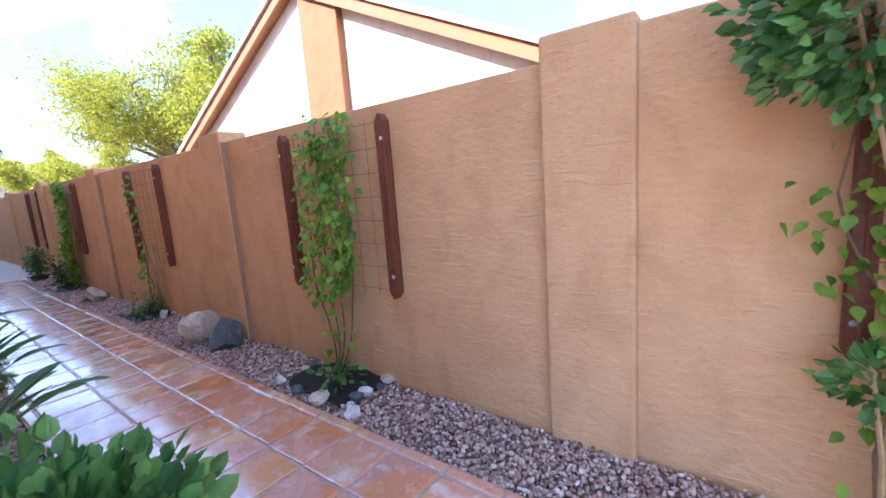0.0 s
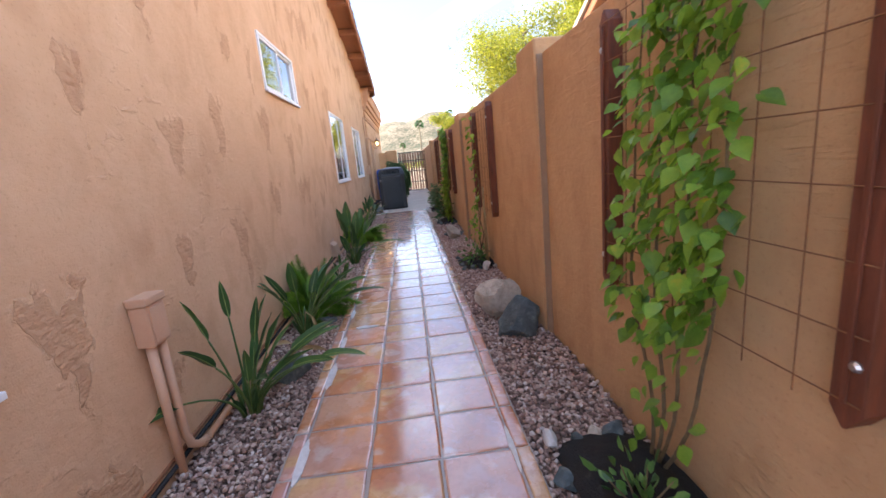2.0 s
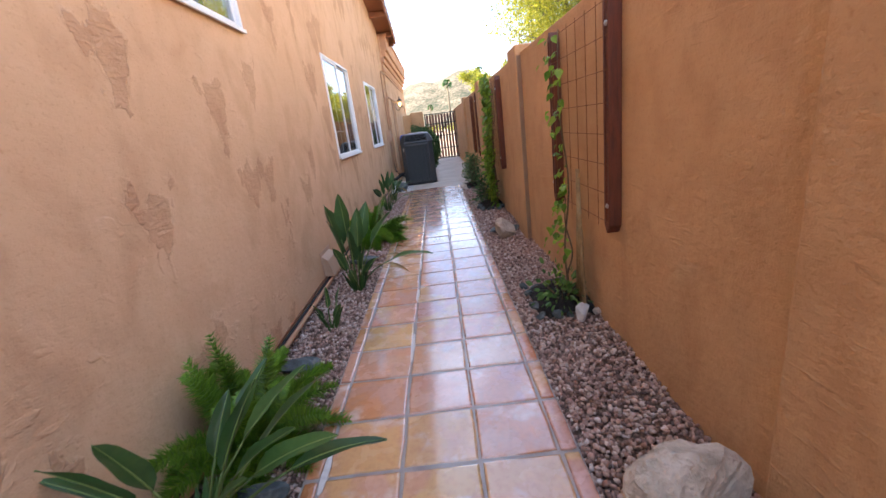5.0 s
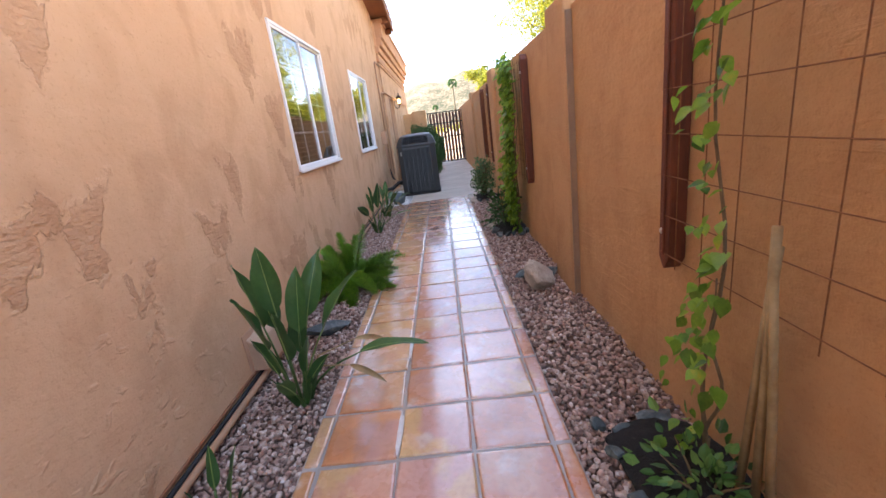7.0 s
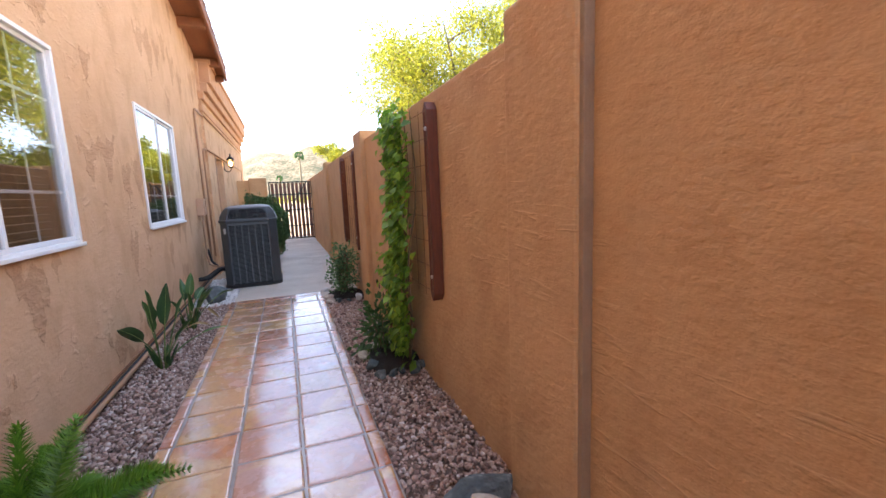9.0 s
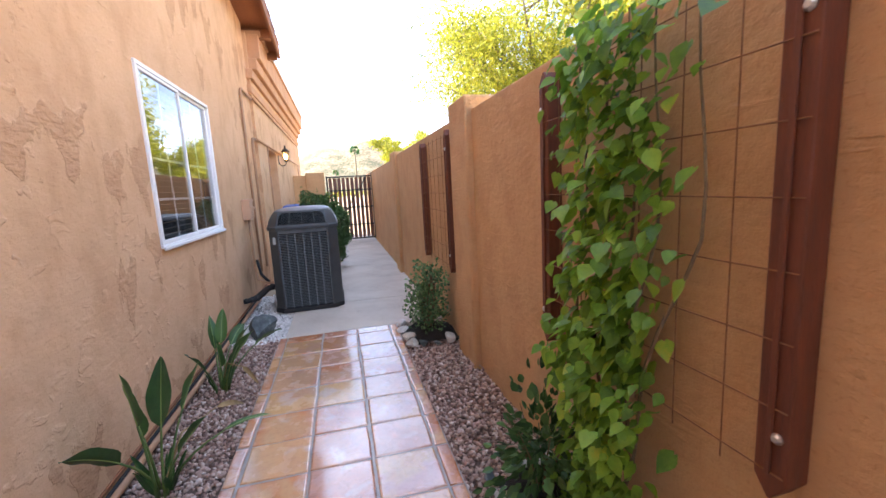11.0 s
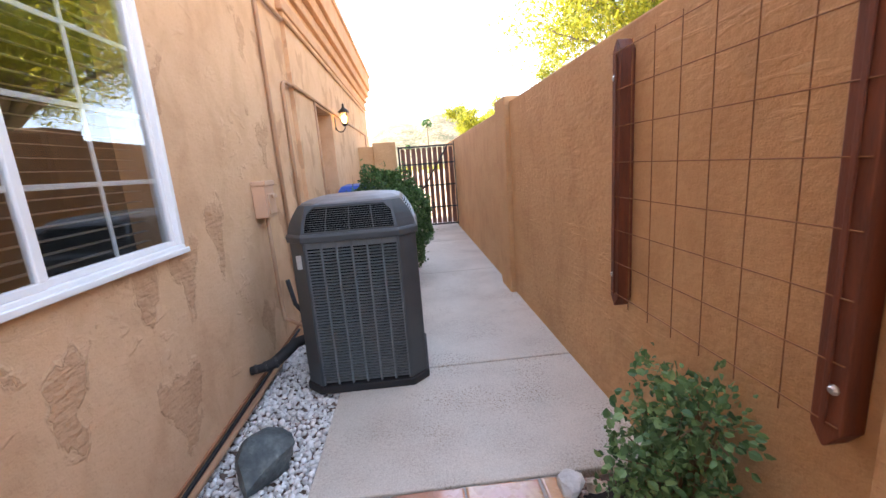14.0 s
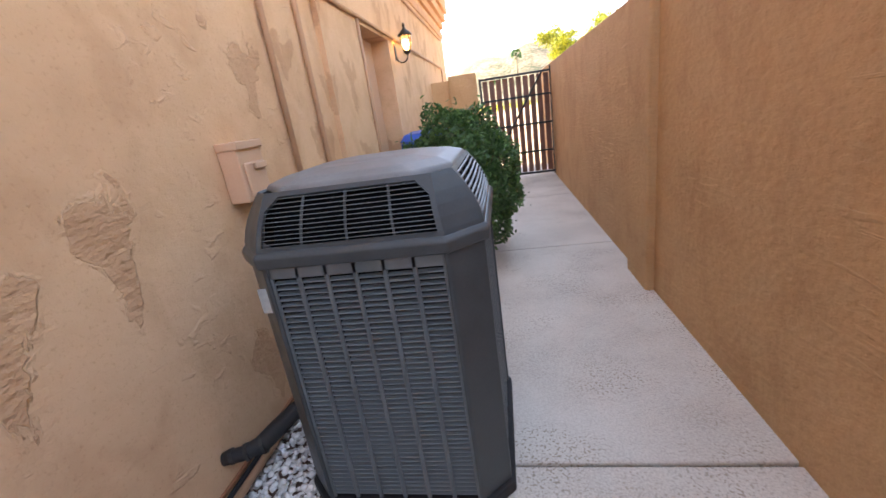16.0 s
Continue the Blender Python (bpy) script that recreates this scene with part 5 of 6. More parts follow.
hose = pipe("line_set", ((-0.10, 13.64, 0.165), (-0.03, 13.66, 0.17), (0.03, 13.69, 0.18), (0.09, 13.74, 0.22), (0.15, 13.79, 0.26), (0.27, 13.86, 0.27)), (0.026, 0.028, 0.036, 0.037, 0.034, 0.03), BLACK_RUBBER, "black foam-wrapped refrigerant elbow between wall and unit", "pipe")
for q, e in (((-0.075, 13.647, 0.167), 0.031), ((-0.02, 13.663, 0.172), 0.034), ((0.035, 13.693, 0.183), 0.040)):
    part("tape_band", tube(bmesh.new(), (q, (q[0] + 0.012, q[1] + 0.005, q[2] + 0.002)), e, 10), BLACK_METAL, hose)
pipe("line_set", ((WALL_X + 0.02, 14.5, 0.5), (WALL_X + 0.06, 14.48, 0.3), (0.1, 14.4, 0.16), (0.3, 14.25, 0.14)), 0.018, BLACK_RUBBER, "black foam-wrapped refrigerant line to the unit", "pipe")

# ---- air conditioner ----
AX, AY, AW, AD, AH = 0.605, 13.945, 0.735, 0.74, 0.93
ac = thing("air_conditioner", (AX, AY, 0), "slate-grey outdoor air-conditioning unit with louvred sides", "air conditioner")


def octagon(half_x, half_y, cut):
    a, b = half_x, half_y
    return ((-a + cut, -b), (a - cut, -b), (a, -b + cut), (a, b - cut), (a - cut, b), (-a + cut, b), (-a, b - cut), (-a, -b + cut))


def prism(bm, rings):
    """Closed octagonal loft: rings of (half_x, half_y, cut, z)."""
    loops = [[bm.verts.new((AX + px, AY + py, z)) for px, py in octagon(hx, hy, c)] for hx, hy, c, z in rings]
    for a, b in zip(loops, loops[1:]):
        for k in range(8):
            bm.faces.new((a[k], a[(k + 1) % 8], b[(k + 1) % 8], b[k]))
    bm.faces.new(loops[0][::-1])
    bm.faces.new(loops[-1])
    return bm


HX, HY, CUT = AW / 2, AD / 2, 0.095
part("base_pan", bevel(prism(bmesh.new(), ((HX + 0.012, HY + 0.012, CUT, -0.002), (HX + 0.012, HY + 0.012, CUT, 0.045))), 0.006), BLACK_RUBBER, ac, "black base pan")
# solid core whose black colour stands for the shade behind the louvres
part("inner_coil", prism(bmesh.new(), ((HX - 0.035, HY - 0.035, CUT, 0.05), (HX - 0.035, HY - 0.035, CUT, AH - 0.01))), AC_INSIDE_SHADE, ac)
# corner posts
for sx in (-1, 1):
    for sy in (-1, 1):
        bm = bmesh.new()
        out = ((HX - CUT - 0.012, HY), (HX - CUT, HY), (HX, HY - CUT), (HX, HY - CUT - 0.012), (HX - 0.028, HY - CUT - 0.012), (HX - CUT - 0.012, HY - 0.028))
        lo = [bm.verts.new((AX + sx * a, AY + sy * b, 0.046)) for a, b in out]
        hi = [bm.verts.new((AX + sx * a, AY + sy * b, AH - 0.001)) for a, b in out]
        bm.faces.new(lo)
        bm.faces.new(hi)
        for k in range(6):
            bm.faces.new((lo[k], lo[(k + 1) % 6], hi[(k + 1) % 6], hi[k]))
        part("corner_post", bevel(bm, 0.004), AC_DARK, ac)
# louvre panels: uprights as parts, slats in rows between them
COLS, ROWS_N = 6, 46
span = AW - 2 * CUT - 0.026
cell = span / COLS
bm = bmesh.new()
box(bm, -cell / 2 + 0.006, cell / 2 - 0.006, -0.008, 0.008, -0.0017, 0.0017)
for v in bm.verts:
    if v.co.y < 0:
        v.co.z -= 0.004
slat_mesh = mesh_from(bm, "louvre", AC_LOUVRE)
pitch = (AH - 0.10) / ROWS_N
for turn, n_obj in ((0, True), (90, False), (180, False), (270, False)):
    half = HY if turn in (0, 180) else HX
    m0 = pose(AX, AY, 0, 0, 0, turn)
    wide = span if turn in (0, 180) else AD - 2 * CUT - 0.026
    for c in range(COLS + 1):
        b = bbox(-0.0068, 0.0068, -0.005, 0.005, 0.046, AH - 0.002, 0.002, 1)
        b.transform(m0 @ Matrix.Translation((-wide / 2 + wide * c / COLS, -half + 0.012, 0)))
        part("upright", b, AC_UPRIGHT, ac)
    b = bbox(-wide / 2, wide / 2, -0.006, 0.006, AH - 0.038, AH - 0.0025, 0.002, 1)
    b.transform(m0 @ Matrix.Translation((0, -half + 0.013, 0)))
    part("panel_head", b, AC_LOUVRE, ac)
    joined = bmesh.new()
    for c in range(COLS):
        for r in range(ROWS_N):
            m = m0 @ Matrix.Translation((-wide / 2 + wide * (c + 0.5) / COLS, -half + 0.018, 0.058 + pitch * (r + 0.5)))
            if n_obj:
                piece("louvre", slat_mesh, m, ac)
            else:
                k = len(joined.verts)
                joined.from_mesh(slat_mesh)
                joined.verts.ensure_lookup_table()
                for v in joined.verts[k:]:
                    v.co = m @ v.co
    if not n_obj:
        part("louvre_panel", joined, AC_LOUVRE, ac)
    else:
        joined.free()
# shoulder ring, sloped grilles, top
part("shoulder", bevel(prism(bmesh.new(), ((HX + 0.014, HY + 0.014, CUT + 0.01, AH), (HX + 0.018, HY + 0.018, CUT + 0.012, AH + 0.035), (HX + 0.008, HY + 0.008, CUT + 0.01, AH + 0.05))), 0.005), AC_DARK, ac)
Z0, Z1, IN = AH + 0.048, 1.135, 0.075
LEVELS = (0.0, 0.09, 0.3, 0.5, 0.7, 0.92, 1.0)
UH = 0.94
# black filler close behind the grilles, painted as the hood's inner shade
part("fan_throat", prism(bmesh.new(), ((HX - 0.03, HY - 0.03, CUT - 0.02, Z0 - 0.01), (HX - 0.05, HY - 0.05, CUT - 0.02, Z0 + 0.01), (HX - 0.06, HY - 0.06, CUT - 0.02, (Z0 + Z1) / 2), (HX - IN - 0.03, HY - IN - 0.03, CUT - 0.02, Z1 - 0.002))), AC_INSIDE_SHADE, ac)
part("top_panel", bevel(prism(bmesh.new(), ((HX - IN + 0.006, HY - IN + 0.006, CUT + 0.005, Z1 - 0.008), (HX - IN, HY - IN, CUT + 0.005, Z1 + 0.010), (HX - IN - 0.045, HY - IN - 0.045, CUT, Z1 + 0.027), (HX - IN - 0.13, HY - IN - 0.13, CUT - 0.03, Z1 + 0.038))), 0.006), AC_TOP, ac, "lighter grey top panel")


def hood_point(turn, u, s, out=0.0):
    """A point on the bulging hood; u: -1..1 along one side, s: 0 at the shoulder to 1 at the top."""
    half, hw = (HY, HX) if turn % 180 == 0 else (HX, HY)
    return pose(AX, AY, 0, 0, 0, turn) @ Vector((u * (hw - CUT) * (1 - 0.10 * s), -(half + 0.004 - IN * s ** 1.7) - out, Z0 + (Z1 - Z0) * s))


hood = bmesh.new()
for turn in (0, 90, 180, 270):
    grid = [[hood.verts.new(hood_point(turn, u, s)) for u in (-1, -UH, UH, 1)] + [hood.verts.new(hood_point(turn + 90, -1, s))] for s in LEVELS]
    for k, (p0, p1) in enumerate(zip(grid, grid[1:])):
        for j in range(4):
            if j == 1 and 0 < k < len(LEVELS) - 2:
                continue
            hood.faces.new((p0[j], p0[j + 1], p1[j + 1], p1[j]))
    # clipped upper corners of the opening
    for j, sign in ((1, -1), (2, 1)):
        cut = [grid[5][j], grid[4][j], hood.verts.new(hood_point(turn, sign * (UH - 0.13), 0.92))]
        hood.faces.new(cut)
bmesh.ops.remove_doubles(hood, verts=hood.verts, dist=0.0004)
bmesh.ops.recalc_face_normals(hood, faces=hood.faces)
bmesh.ops.solidify(hood, geom=list(hood.faces), thickness=0.010)
part("hood", hood, AC_DARK, ac)
for turn in (0, 90, 180, 270):
    count, r = (11, 0.0013) if turn % 180 == 0 else (9, 0.0042)
    for k in range(count):
        s = 0.14 + 0.74 * k / (count - 1)
        part("grille_bar", tube(bmesh.new(), [hood_point(turn, u, s, 0.004 * (1 - u * u) - 0.004) for u in (-0.97, -0.45, 0.0, 0.45, 0.97)], r, 6), AC_LOUVRE, ac)
    for u in (-0.5, 0.0, 0.5):
        part("grille_upright", tube(bmesh.new(), [hood_point(turn, u, s, -0.008) for s in LEVELS], 0.004, 6), AC_DARK, ac)
part("maker_plate", bbox(AX - HX + CUT - 0.05, AX - HX + CUT - 0.018, AY - HY + 0.02, AY - HY + 0.025, 0.78, 0.86, 0.001), LABEL_WHITE, ac, "small pale label plate")
part("service_panel", bbox(AX - 0.06, AX + 0.03, AY - HY + 0.10, AY - HY + 0.16, AH + 0.06, AH + 0.09, 0.004), AC_DARK, ac)

# ---- wall lantern ----
LX, LY, LZ = -0.07, 17.55, 1.93
lan = thing("wall_lantern", (LX, LY, LZ), "dark bronze wall lantern with a lit amber bulb", "wall lamp")
bm = bmesh.new()
box(bm, LX + 0.001, LX + 0.02, LY - 0.035, LY + 0.035, LZ - 0.02, LZ + 0.16)
part("backplate", bevel(bm, 0.006), BRASS, lan)
bm = bmesh.new()
tube(bm, [(LX + 0.02 + 0.065 * (1 - math.cos(k / 10 * math.pi)), LY, LZ + 0.02 - 0.07 * math.sin(k / 10 * math.pi)) for k in range(11)], 0.008, 8)
part("arm", bm, BRASS, lan, smooth=True)
CX = LX + 0.15


def turned(bm, prof, sides=10):
    return tube(bm, [(CX, LY, LZ + (z - LZ) * 1.2) for z, _ in prof], [r * 1.2 for _, r in prof], sides)


part("base_cup", turned(bmesh.new(), ((LZ + 0.02, 0.012), (LZ + 0.035, 0.03), (LZ + 0.05, 0.038), (LZ + 0.055, 0.036))), BRASS, lan, smooth=True)
part("lamp_glass", turned(bmesh.new(), ((LZ + 0.056, 0.034), (LZ + 0.1, 0.05), (LZ + 0.15, 0.056), (LZ + 0.178, 0.058))), LAMP_GLASS, lan, "seeded amber glass", True)
part("bulb", turned(bmesh.new(), ((LZ + 0.07, 0.01), (LZ + 0.09, 0.02), (LZ + 0.12, 0.024), (LZ + 0.145, 0.014), (LZ + 0.15, 0.004))), LAMP_GLOW, lan, "glowing bulb", True)
part("cap", turned(bmesh.new(), ((LZ + 0.179, 0.066), (LZ + 0.19, 0.068), (LZ + 0.215, 0.045), (LZ + 0.235, 0.02), (LZ + 0.25, 0.012), (LZ + 0.27, 0.014), (LZ + 0.29, 0.004))), BRASS, lan, smooth=True)
for k in range(4):
    a = math.pi / 4 + k * math.pi / 2
    bm = bmesh.new()
    tube(bm, ((CX + 0.045 * math.cos(a), LY + 0.045 * math.sin(a), LZ + 0.066), (CX + 0.073 * math.cos(a), LY + 0.073 * math.sin(a), LZ + 0.216)), 0.004, 5)
    part("cage_bar", bm, BRASS, lan)

# ---- blue bin behind the shrub ----
bn = thing("recycling_bin", (0.24, 17.3, 0), "blue wheeled bin standing behind the shrub", "bin")
bm = bmesh.new()
hexa(bm, ((-0.02, 17.05, 0.05), (0.44, 17.05, 0.05), (0.44, 17.5, 0.05), (-0.02, 17.5, 0.05), (-0.04, 17.0, 1.03), (0.46, 17.0, 1.03), (0.46, 17.55, 1.03), (-0.04, 17.55, 1.03)))
part("bin_body", bevel(bm, 0.02), BIN_BLUE, bn)
bm = bmesh.new()
hexa(bm, ((-0.05, 16.98, 1.035), (0.47, 16.98, 1.035), (0.47, 17.57, 1.035), (-0.05, 17.57, 1.035), (0.0, 17.05, 1.11), (0.42, 17.05, 1.11), (0.42, 17.5, 1.125), (0.0, 17.5, 1.125)))
part("bin_lid", bevel(bm, 0.015), BIN_BLUE, bn)
for x in (0.0, 0.42):
    bm = bmesh.new()
    tube(bm, ((x - 0.025, 17.52, 0.10), (x + 0.025, 17.52, 0.10)), 0.10, 14)
    part("wheel", bm, BLACK_RUBBER, bn)


# ---- round shrub ----
def round_shrub(x, y, rx, ry, z0, h, n, seed, label):
    rng = np.random.default_rng(seed)
    t = thing("round_shrub", (x, y, 0), label, "shrub")
    r2 = random.Random(seed)
    for k in range(9):
        a = 2 * math.pi * k / 9
        bm = bmesh.new()
        tube(bm, ((x + 0.03 * math.cos(a), y + 0.03 * math.sin(a), -0.02), (x + rx * 0.4 * math.cos(a), y + ry * 0.4 * math.sin(a), h * 0.4), (x + rx * 0.75 * math.cos(a), y + ry * 0.75 * math.sin(a), h * r2.uniform(0.6, 0.85))), (0.02, 0.013, 0.004), 6)
        part("stem", bm, STEM, t)
    d = rng.normal(size=(n, 3))
    d /= np.linalg.norm(d, axis=1)[:, None]
    lump = 1 + 0.10 * np.sin(d[:, 0] * 7 + seed) * np.cos(d[:, 1] * 6) + 0.06 * np.sin(d[:, 2] * 11 + d[:, 0] * 5)
    r = lump * (0.72 + 0.30 * rng.random(n) ** 0.6)
    stray = rng.random(n) < 0.03
    r[stray] *= 1.12
    c = d * r[:, None] * (rx, ry, (h - z0) / 2) + (x, y, (h + z0) / 2)
    c = c[c[:, 2] > 0.02]
    leaf_cloud("foliage", c, 0.042, LEAF_BUSH, t, seed, 0.42)
    bm = bmesh.new()
    bmesh.ops.create_icosphere(bm, subdivisions=3, radius=1.0)
    for v in bm.verts:
        v.co = Vector((x + v.co.x * rx * 0.68, y + v.co.y * ry * 0.68, (h + z0) / 2 + v.co.z * (h - z0) / 2 * 0.68))
    part("inner_twigs", bm, LEAF_BUSH, t)
    return t


round_shrub(0.68, 16.15, 0.50, 0.55, 0.05, 1.33, 15000, 61, "clipped round dark green shrub beside the walk")


# ---- gravel ----
def gravel(name, areas, spacing, size, mat, label, seed, z=-0.045, rise=0.03):
    """Loose stones over rectangles (x0, x1, y0, y1), each a worn irregular pebble."""
    rng = np.random.default_rng(seed)
    bm = bmesh.new()
    bmesh.ops.create_icosphere(bm, subdivisions=1, radius=1.0)
    bv = np.array([v.co[:] for v in bm.verts])
    bm.verts.index_update()
    bf = np.array([[v.index for v in f.verts] for f in bm.faces])
    bm.free()
    pts = []
    for x0, x1, y0, y1 in areas:
        gx, gy = np.meshgrid(np.arange(x0, x1, spacing), np.arange(y0, y1, spacing))
        p = np.stack((gx.ravel(), gy.ravel()), axis=1)
        p += rng.uniform(-0.5, 0.5, p.shape) * spacing * 1.1
        pts.append(p)
    p = np.concatenate(pts)
    k = len(p)
    s = size * rng.uniform(0.6, 1.35, k)
    dim = np.stack((s * rng.uniform(0.8, 1.25, k), s * rng.uniform(0.7, 1.1, k), s * rng.uniform(0.5, 0.85, k)), axis=1)
    shapes = bv[None] * (1 + rng.uniform(-0.28, 0.22, (24, len(bv), 1)))
    v = shapes[rng.integers(0, 24, k)] * dim[:, None, :]
    q = rng.normal(size=(k, 4)) * (1, 0.25, 0.25, 1)
    q /= np.linalg.norm(q, axis=1)[:, None]
    w, x, y, zz = q.T
    rot = np.stack((1 - 2 * (y * y + zz * zz), 2 * (x * y - zz * w), 2 * (x * zz + y * w), 2 * (x * y + zz * w), 1 - 2 * (x * x + zz * zz), 2 * (y * zz - x * w), 2 * (x * zz - y * w), 2 * (y * zz + x * w), 1 - 2 * (x * x + y * y)), axis=1).reshape(k, 3, 3)
    v = np.einsum("kij,kvj->kvi", rot, v)
    mound = np.array([noise.noise(Vector((a * 2.2, b * 2.2, seed))) for a, b in p]) * 0.012
    v += np.stack((p[:, 0], p[:, 1], z + rise * rng.random(k) + mound), axis=1)[:, None, :]
    f = (bf[None] + (np.arange(k) * len(bv))[:, None, None]).reshape(-1, 3)
    me = bpy.data.meshes.new(name)
    me.vertices.add(k * len(bv))
    me.vertices.foreach_set("co", v.reshape(-1))
    me.loops.add(len(f) * 3)
    me.loops.foreach_set("vertex_index", f.reshape(-1).astype(np.int32))
    me.polygons.add(len(f))
    me.polygons.foreach_set("loop_start", np.arange(0, len(f) * 3, 3, dtype=np.int32))
    me.update(calc_edges=True)
    me.validate()
    me.materials.append(mat)
    return tagged(new(name, me), label, "gravel", kind="stuff")


gravel("gravel", ((WALL_X + 0.02, 0.374, 2.2, 12.75), (WALL_X + 0.02, 0.374, 0.6, 2.2)), 0.0172, 0.0132, GRAVEL, "mixed pink, brown and grey crushed gravel", 71)
gravel("gravel", ((1.485, 1.975, 0.2, 12.7), (1.485, 1.975, -0.8, 0.2)), 0.0172, 0.0132, GRAVEL, "mixed pink, brown and grey crushed gravel", 72)
gravel("white_gravel", ((WALL_X + 0.02, 0.425, 12.7, 14.6),), 0.021, 0.016, WHITE_GRAVEL, "white marble chips beside the air conditioner", 73)


# ---- beyond the boundary wall: the neighbour's house ----
nb = thing("neighbour_house", (5.0, 6.8, 0), "pale sunlit neighbouring house with a low gable roof", "house")
NX, NY, NZ, NS = 4.45, 6.77, 4.74, 0.475
bm = bmesh.new()
wx = NX + 0.2
prof = ((2.2, -0.1), (11.3, -0.1), (11.3, NZ - 0.165 - (11.3 - NY) * NS), (NY, NZ - 0.165), (2.2, NZ - 0.165 - (NY - 2.2) * NS))
lo = [bm.verts.new((wx, y, z)) for y, z in prof]
hi = [bm.verts.new((wx + 9, y, z)) for y, z in prof]
bm.faces.new(lo)
bm.faces.new(hi[::-1])
for k in range(5):
    bm.faces.new((lo[k], hi[k], hi[(k + 1) % 5], lo[(k + 1) % 5]))
part("wall", bm, NEIGHBOUR, nb)
for sgn, ye in ((1, 12.2), (-1, 1.3)):
    def rz(y):
        return NZ - abs(y - NY) * NS
    for nm, x0, x1, a, b, mat in (("roof", NX + 0.04, wx + 9.4, -0.16, -0.04, NB_FASCIA), ("fascia", NX, NX + 0.038, -0.20, -0.02, NB_FASCIA), ("roof_tiles", NX - 0.05, wx + 9.4, -0.018, 0.07, NB_TILE)):
        bm = bmesh.new()
        y0, y1 = NY + sgn * 0.001, ye
        hexa(bm, ((x0, y0, rz(y0) + a), (x1, y0, rz(y0) + a), (x1, y1, rz(y1) + a), (x0, y1, rz(y1) + a), (x0, y0, rz(y0) + b), (x1, y0, rz(y0) + b), (x1, y1, rz(y1) + b), (x0, y1, rz(y1) + b)))
        part(nm, bm, mat, nb)
part("chimney", bbox(wx - 0.13, wx - 0.002, 5.68, 6.57, -0.1, 6.4, 0.02), CHIMNEY, nb, "orange stucco chimney")
dish = thing("satellite_dish", (4.75, 5.1, 2.3), "grey round satellite dish on the house wall", "satellite dish")
bm = bmesh.new()
tube(bm, ((4.70, 5.08, 2.72), (4.71, 5.08, 2.72), (4.735, 5.08, 2.72), (4.74, 5.08, 2.72)), (0.24, 0.245, 0.14, 0.02), 20)
part("reflector", bm, SILVER, dish, smooth=True)
bm = bmesh.new()
tube(bm, ((4.74, 5.08, 2.72), (4.8, 5.08, 2.6), (4.9, 5.08, 2.5)), 0.02, 8)
part("mast", bm, BLACK_METAL, dish)


# ---- trees ----
def tree(name, x, y, trunk_h, crown, n, leaf, seed, label, mat=LEAF_TREE, limbs=9, z0=-0.1):
    """crown: (cx, cy, cz, rx, ry, rz). Limbs fork towards clumps of small leaves."""
    rng = random.Random(seed)
    t = thing(name, (x, y, 0), label, "tree")
    top = Vector((x + 0.2, y, trunk_h))
    bm = bmesh.new()
    tube(bm, ((x, y, z0), (x + 0.1, y, trunk_h * 0.5), top), (0.26, 0.2, 0.16), 10)
    part("trunk", bm, BARK, t, smooth=True)
    cx, cy, cz, rx, ry, rz_ = crown
    clumps = []
    for k in range(limbs):
        a = 2 * math.pi * k / limbs + rng.uniform(-0.3, 0.3)
        e = rng.uniform(-0.5, 1.2)
        tip = Vector((cx + rx * 0.8 * math.cos(a) * math.cos(e), cy + ry * 0.8 * math.sin(a) * math.cos(e), cz + rz_ * 0.8 * math.sin(e)))
        mid = top.lerp(tip, 0.5) + Vector((rng.uniform(-0.5, 0.5), rng.uniform(-0.5, 0.5), rng.uniform(0.1, 0.7)))
        bm = bmesh.new()
        tube(bm, (top, top.lerp(mid, 0.5) + Vector((0, 0, 0.15)), mid, mid.lerp(tip, 0.5), tip), (0.13, 0.10, 0.07, 0.04, 0.012), 7)
        for j in range(7):
            s = rng.uniform(0.35, 1.0)
            b = top.lerp(mid, s * 2) if s < 0.5 else mid.lerp(tip, s * 2 - 1)
            q = Vector((rng.gauss(0, 1), rng.gauss(0, 1), rng.gauss(0.15, 0.7))).normalized() * rng.uniform(0.25, 0.5) * rx * 0.55
            tube(bm, (b, b + q * 0.5 + Vector((0, 0, 0.12)), b + q), (0.03, 0.018, 0.006), 5)
            clumps += [b + q, b + q * 0.7]
        clumps += [tip, mid.lerp(tip, 0.7)]
        part("limb", bm, BARK, t, smooth=True)
    g = np.random.default_rng(seed)
    idx = g.integers(0, len(clumps), n)
    base = np.array([c[:] for c in clumps])[idx]
    c = base + g.normal(size=(n, 3)) * (0.075 * rx, 0.075 * ry, 0.08 * rz_)
    leaf_cloud("crown", c, leaf, mat, t, seed, 0.35, droop=0.4)
    return t


tree("palo_verde_tree", 9.0, 22.8, 2.6, (9.4, 22.8, 5.6, 5.9, 5.6, 4.3), 72000, 0.115, 81, "airy yellow-green palo verde tree behind the wall", limbs=22)
tree("palo_verde_tree", 7.6, 48.0, 1.8, (7.6, 48.0, 4.3, 3.6, 3.4, 2.7), 16000, 0.2, 83, "yellow-green desert tree beyond the wall", limbs=9)
tree("palo_verde_tree", 10.5, 58.0, 1.5, (10.5, 58.0, 4.2, 4.0, 4.0, 2.6), 9000, 0.22, 85, "yellow-green desert tree in the distance", limbs=9)
tree("palo_verde_tree", 11.0, 41.0, 2.0, (11.0, 41.0, 5.0, 4.4, 4.0, 3.2), 18000, 0.2, 87, "yellow-green desert tree beyond the wall", limbs=9)
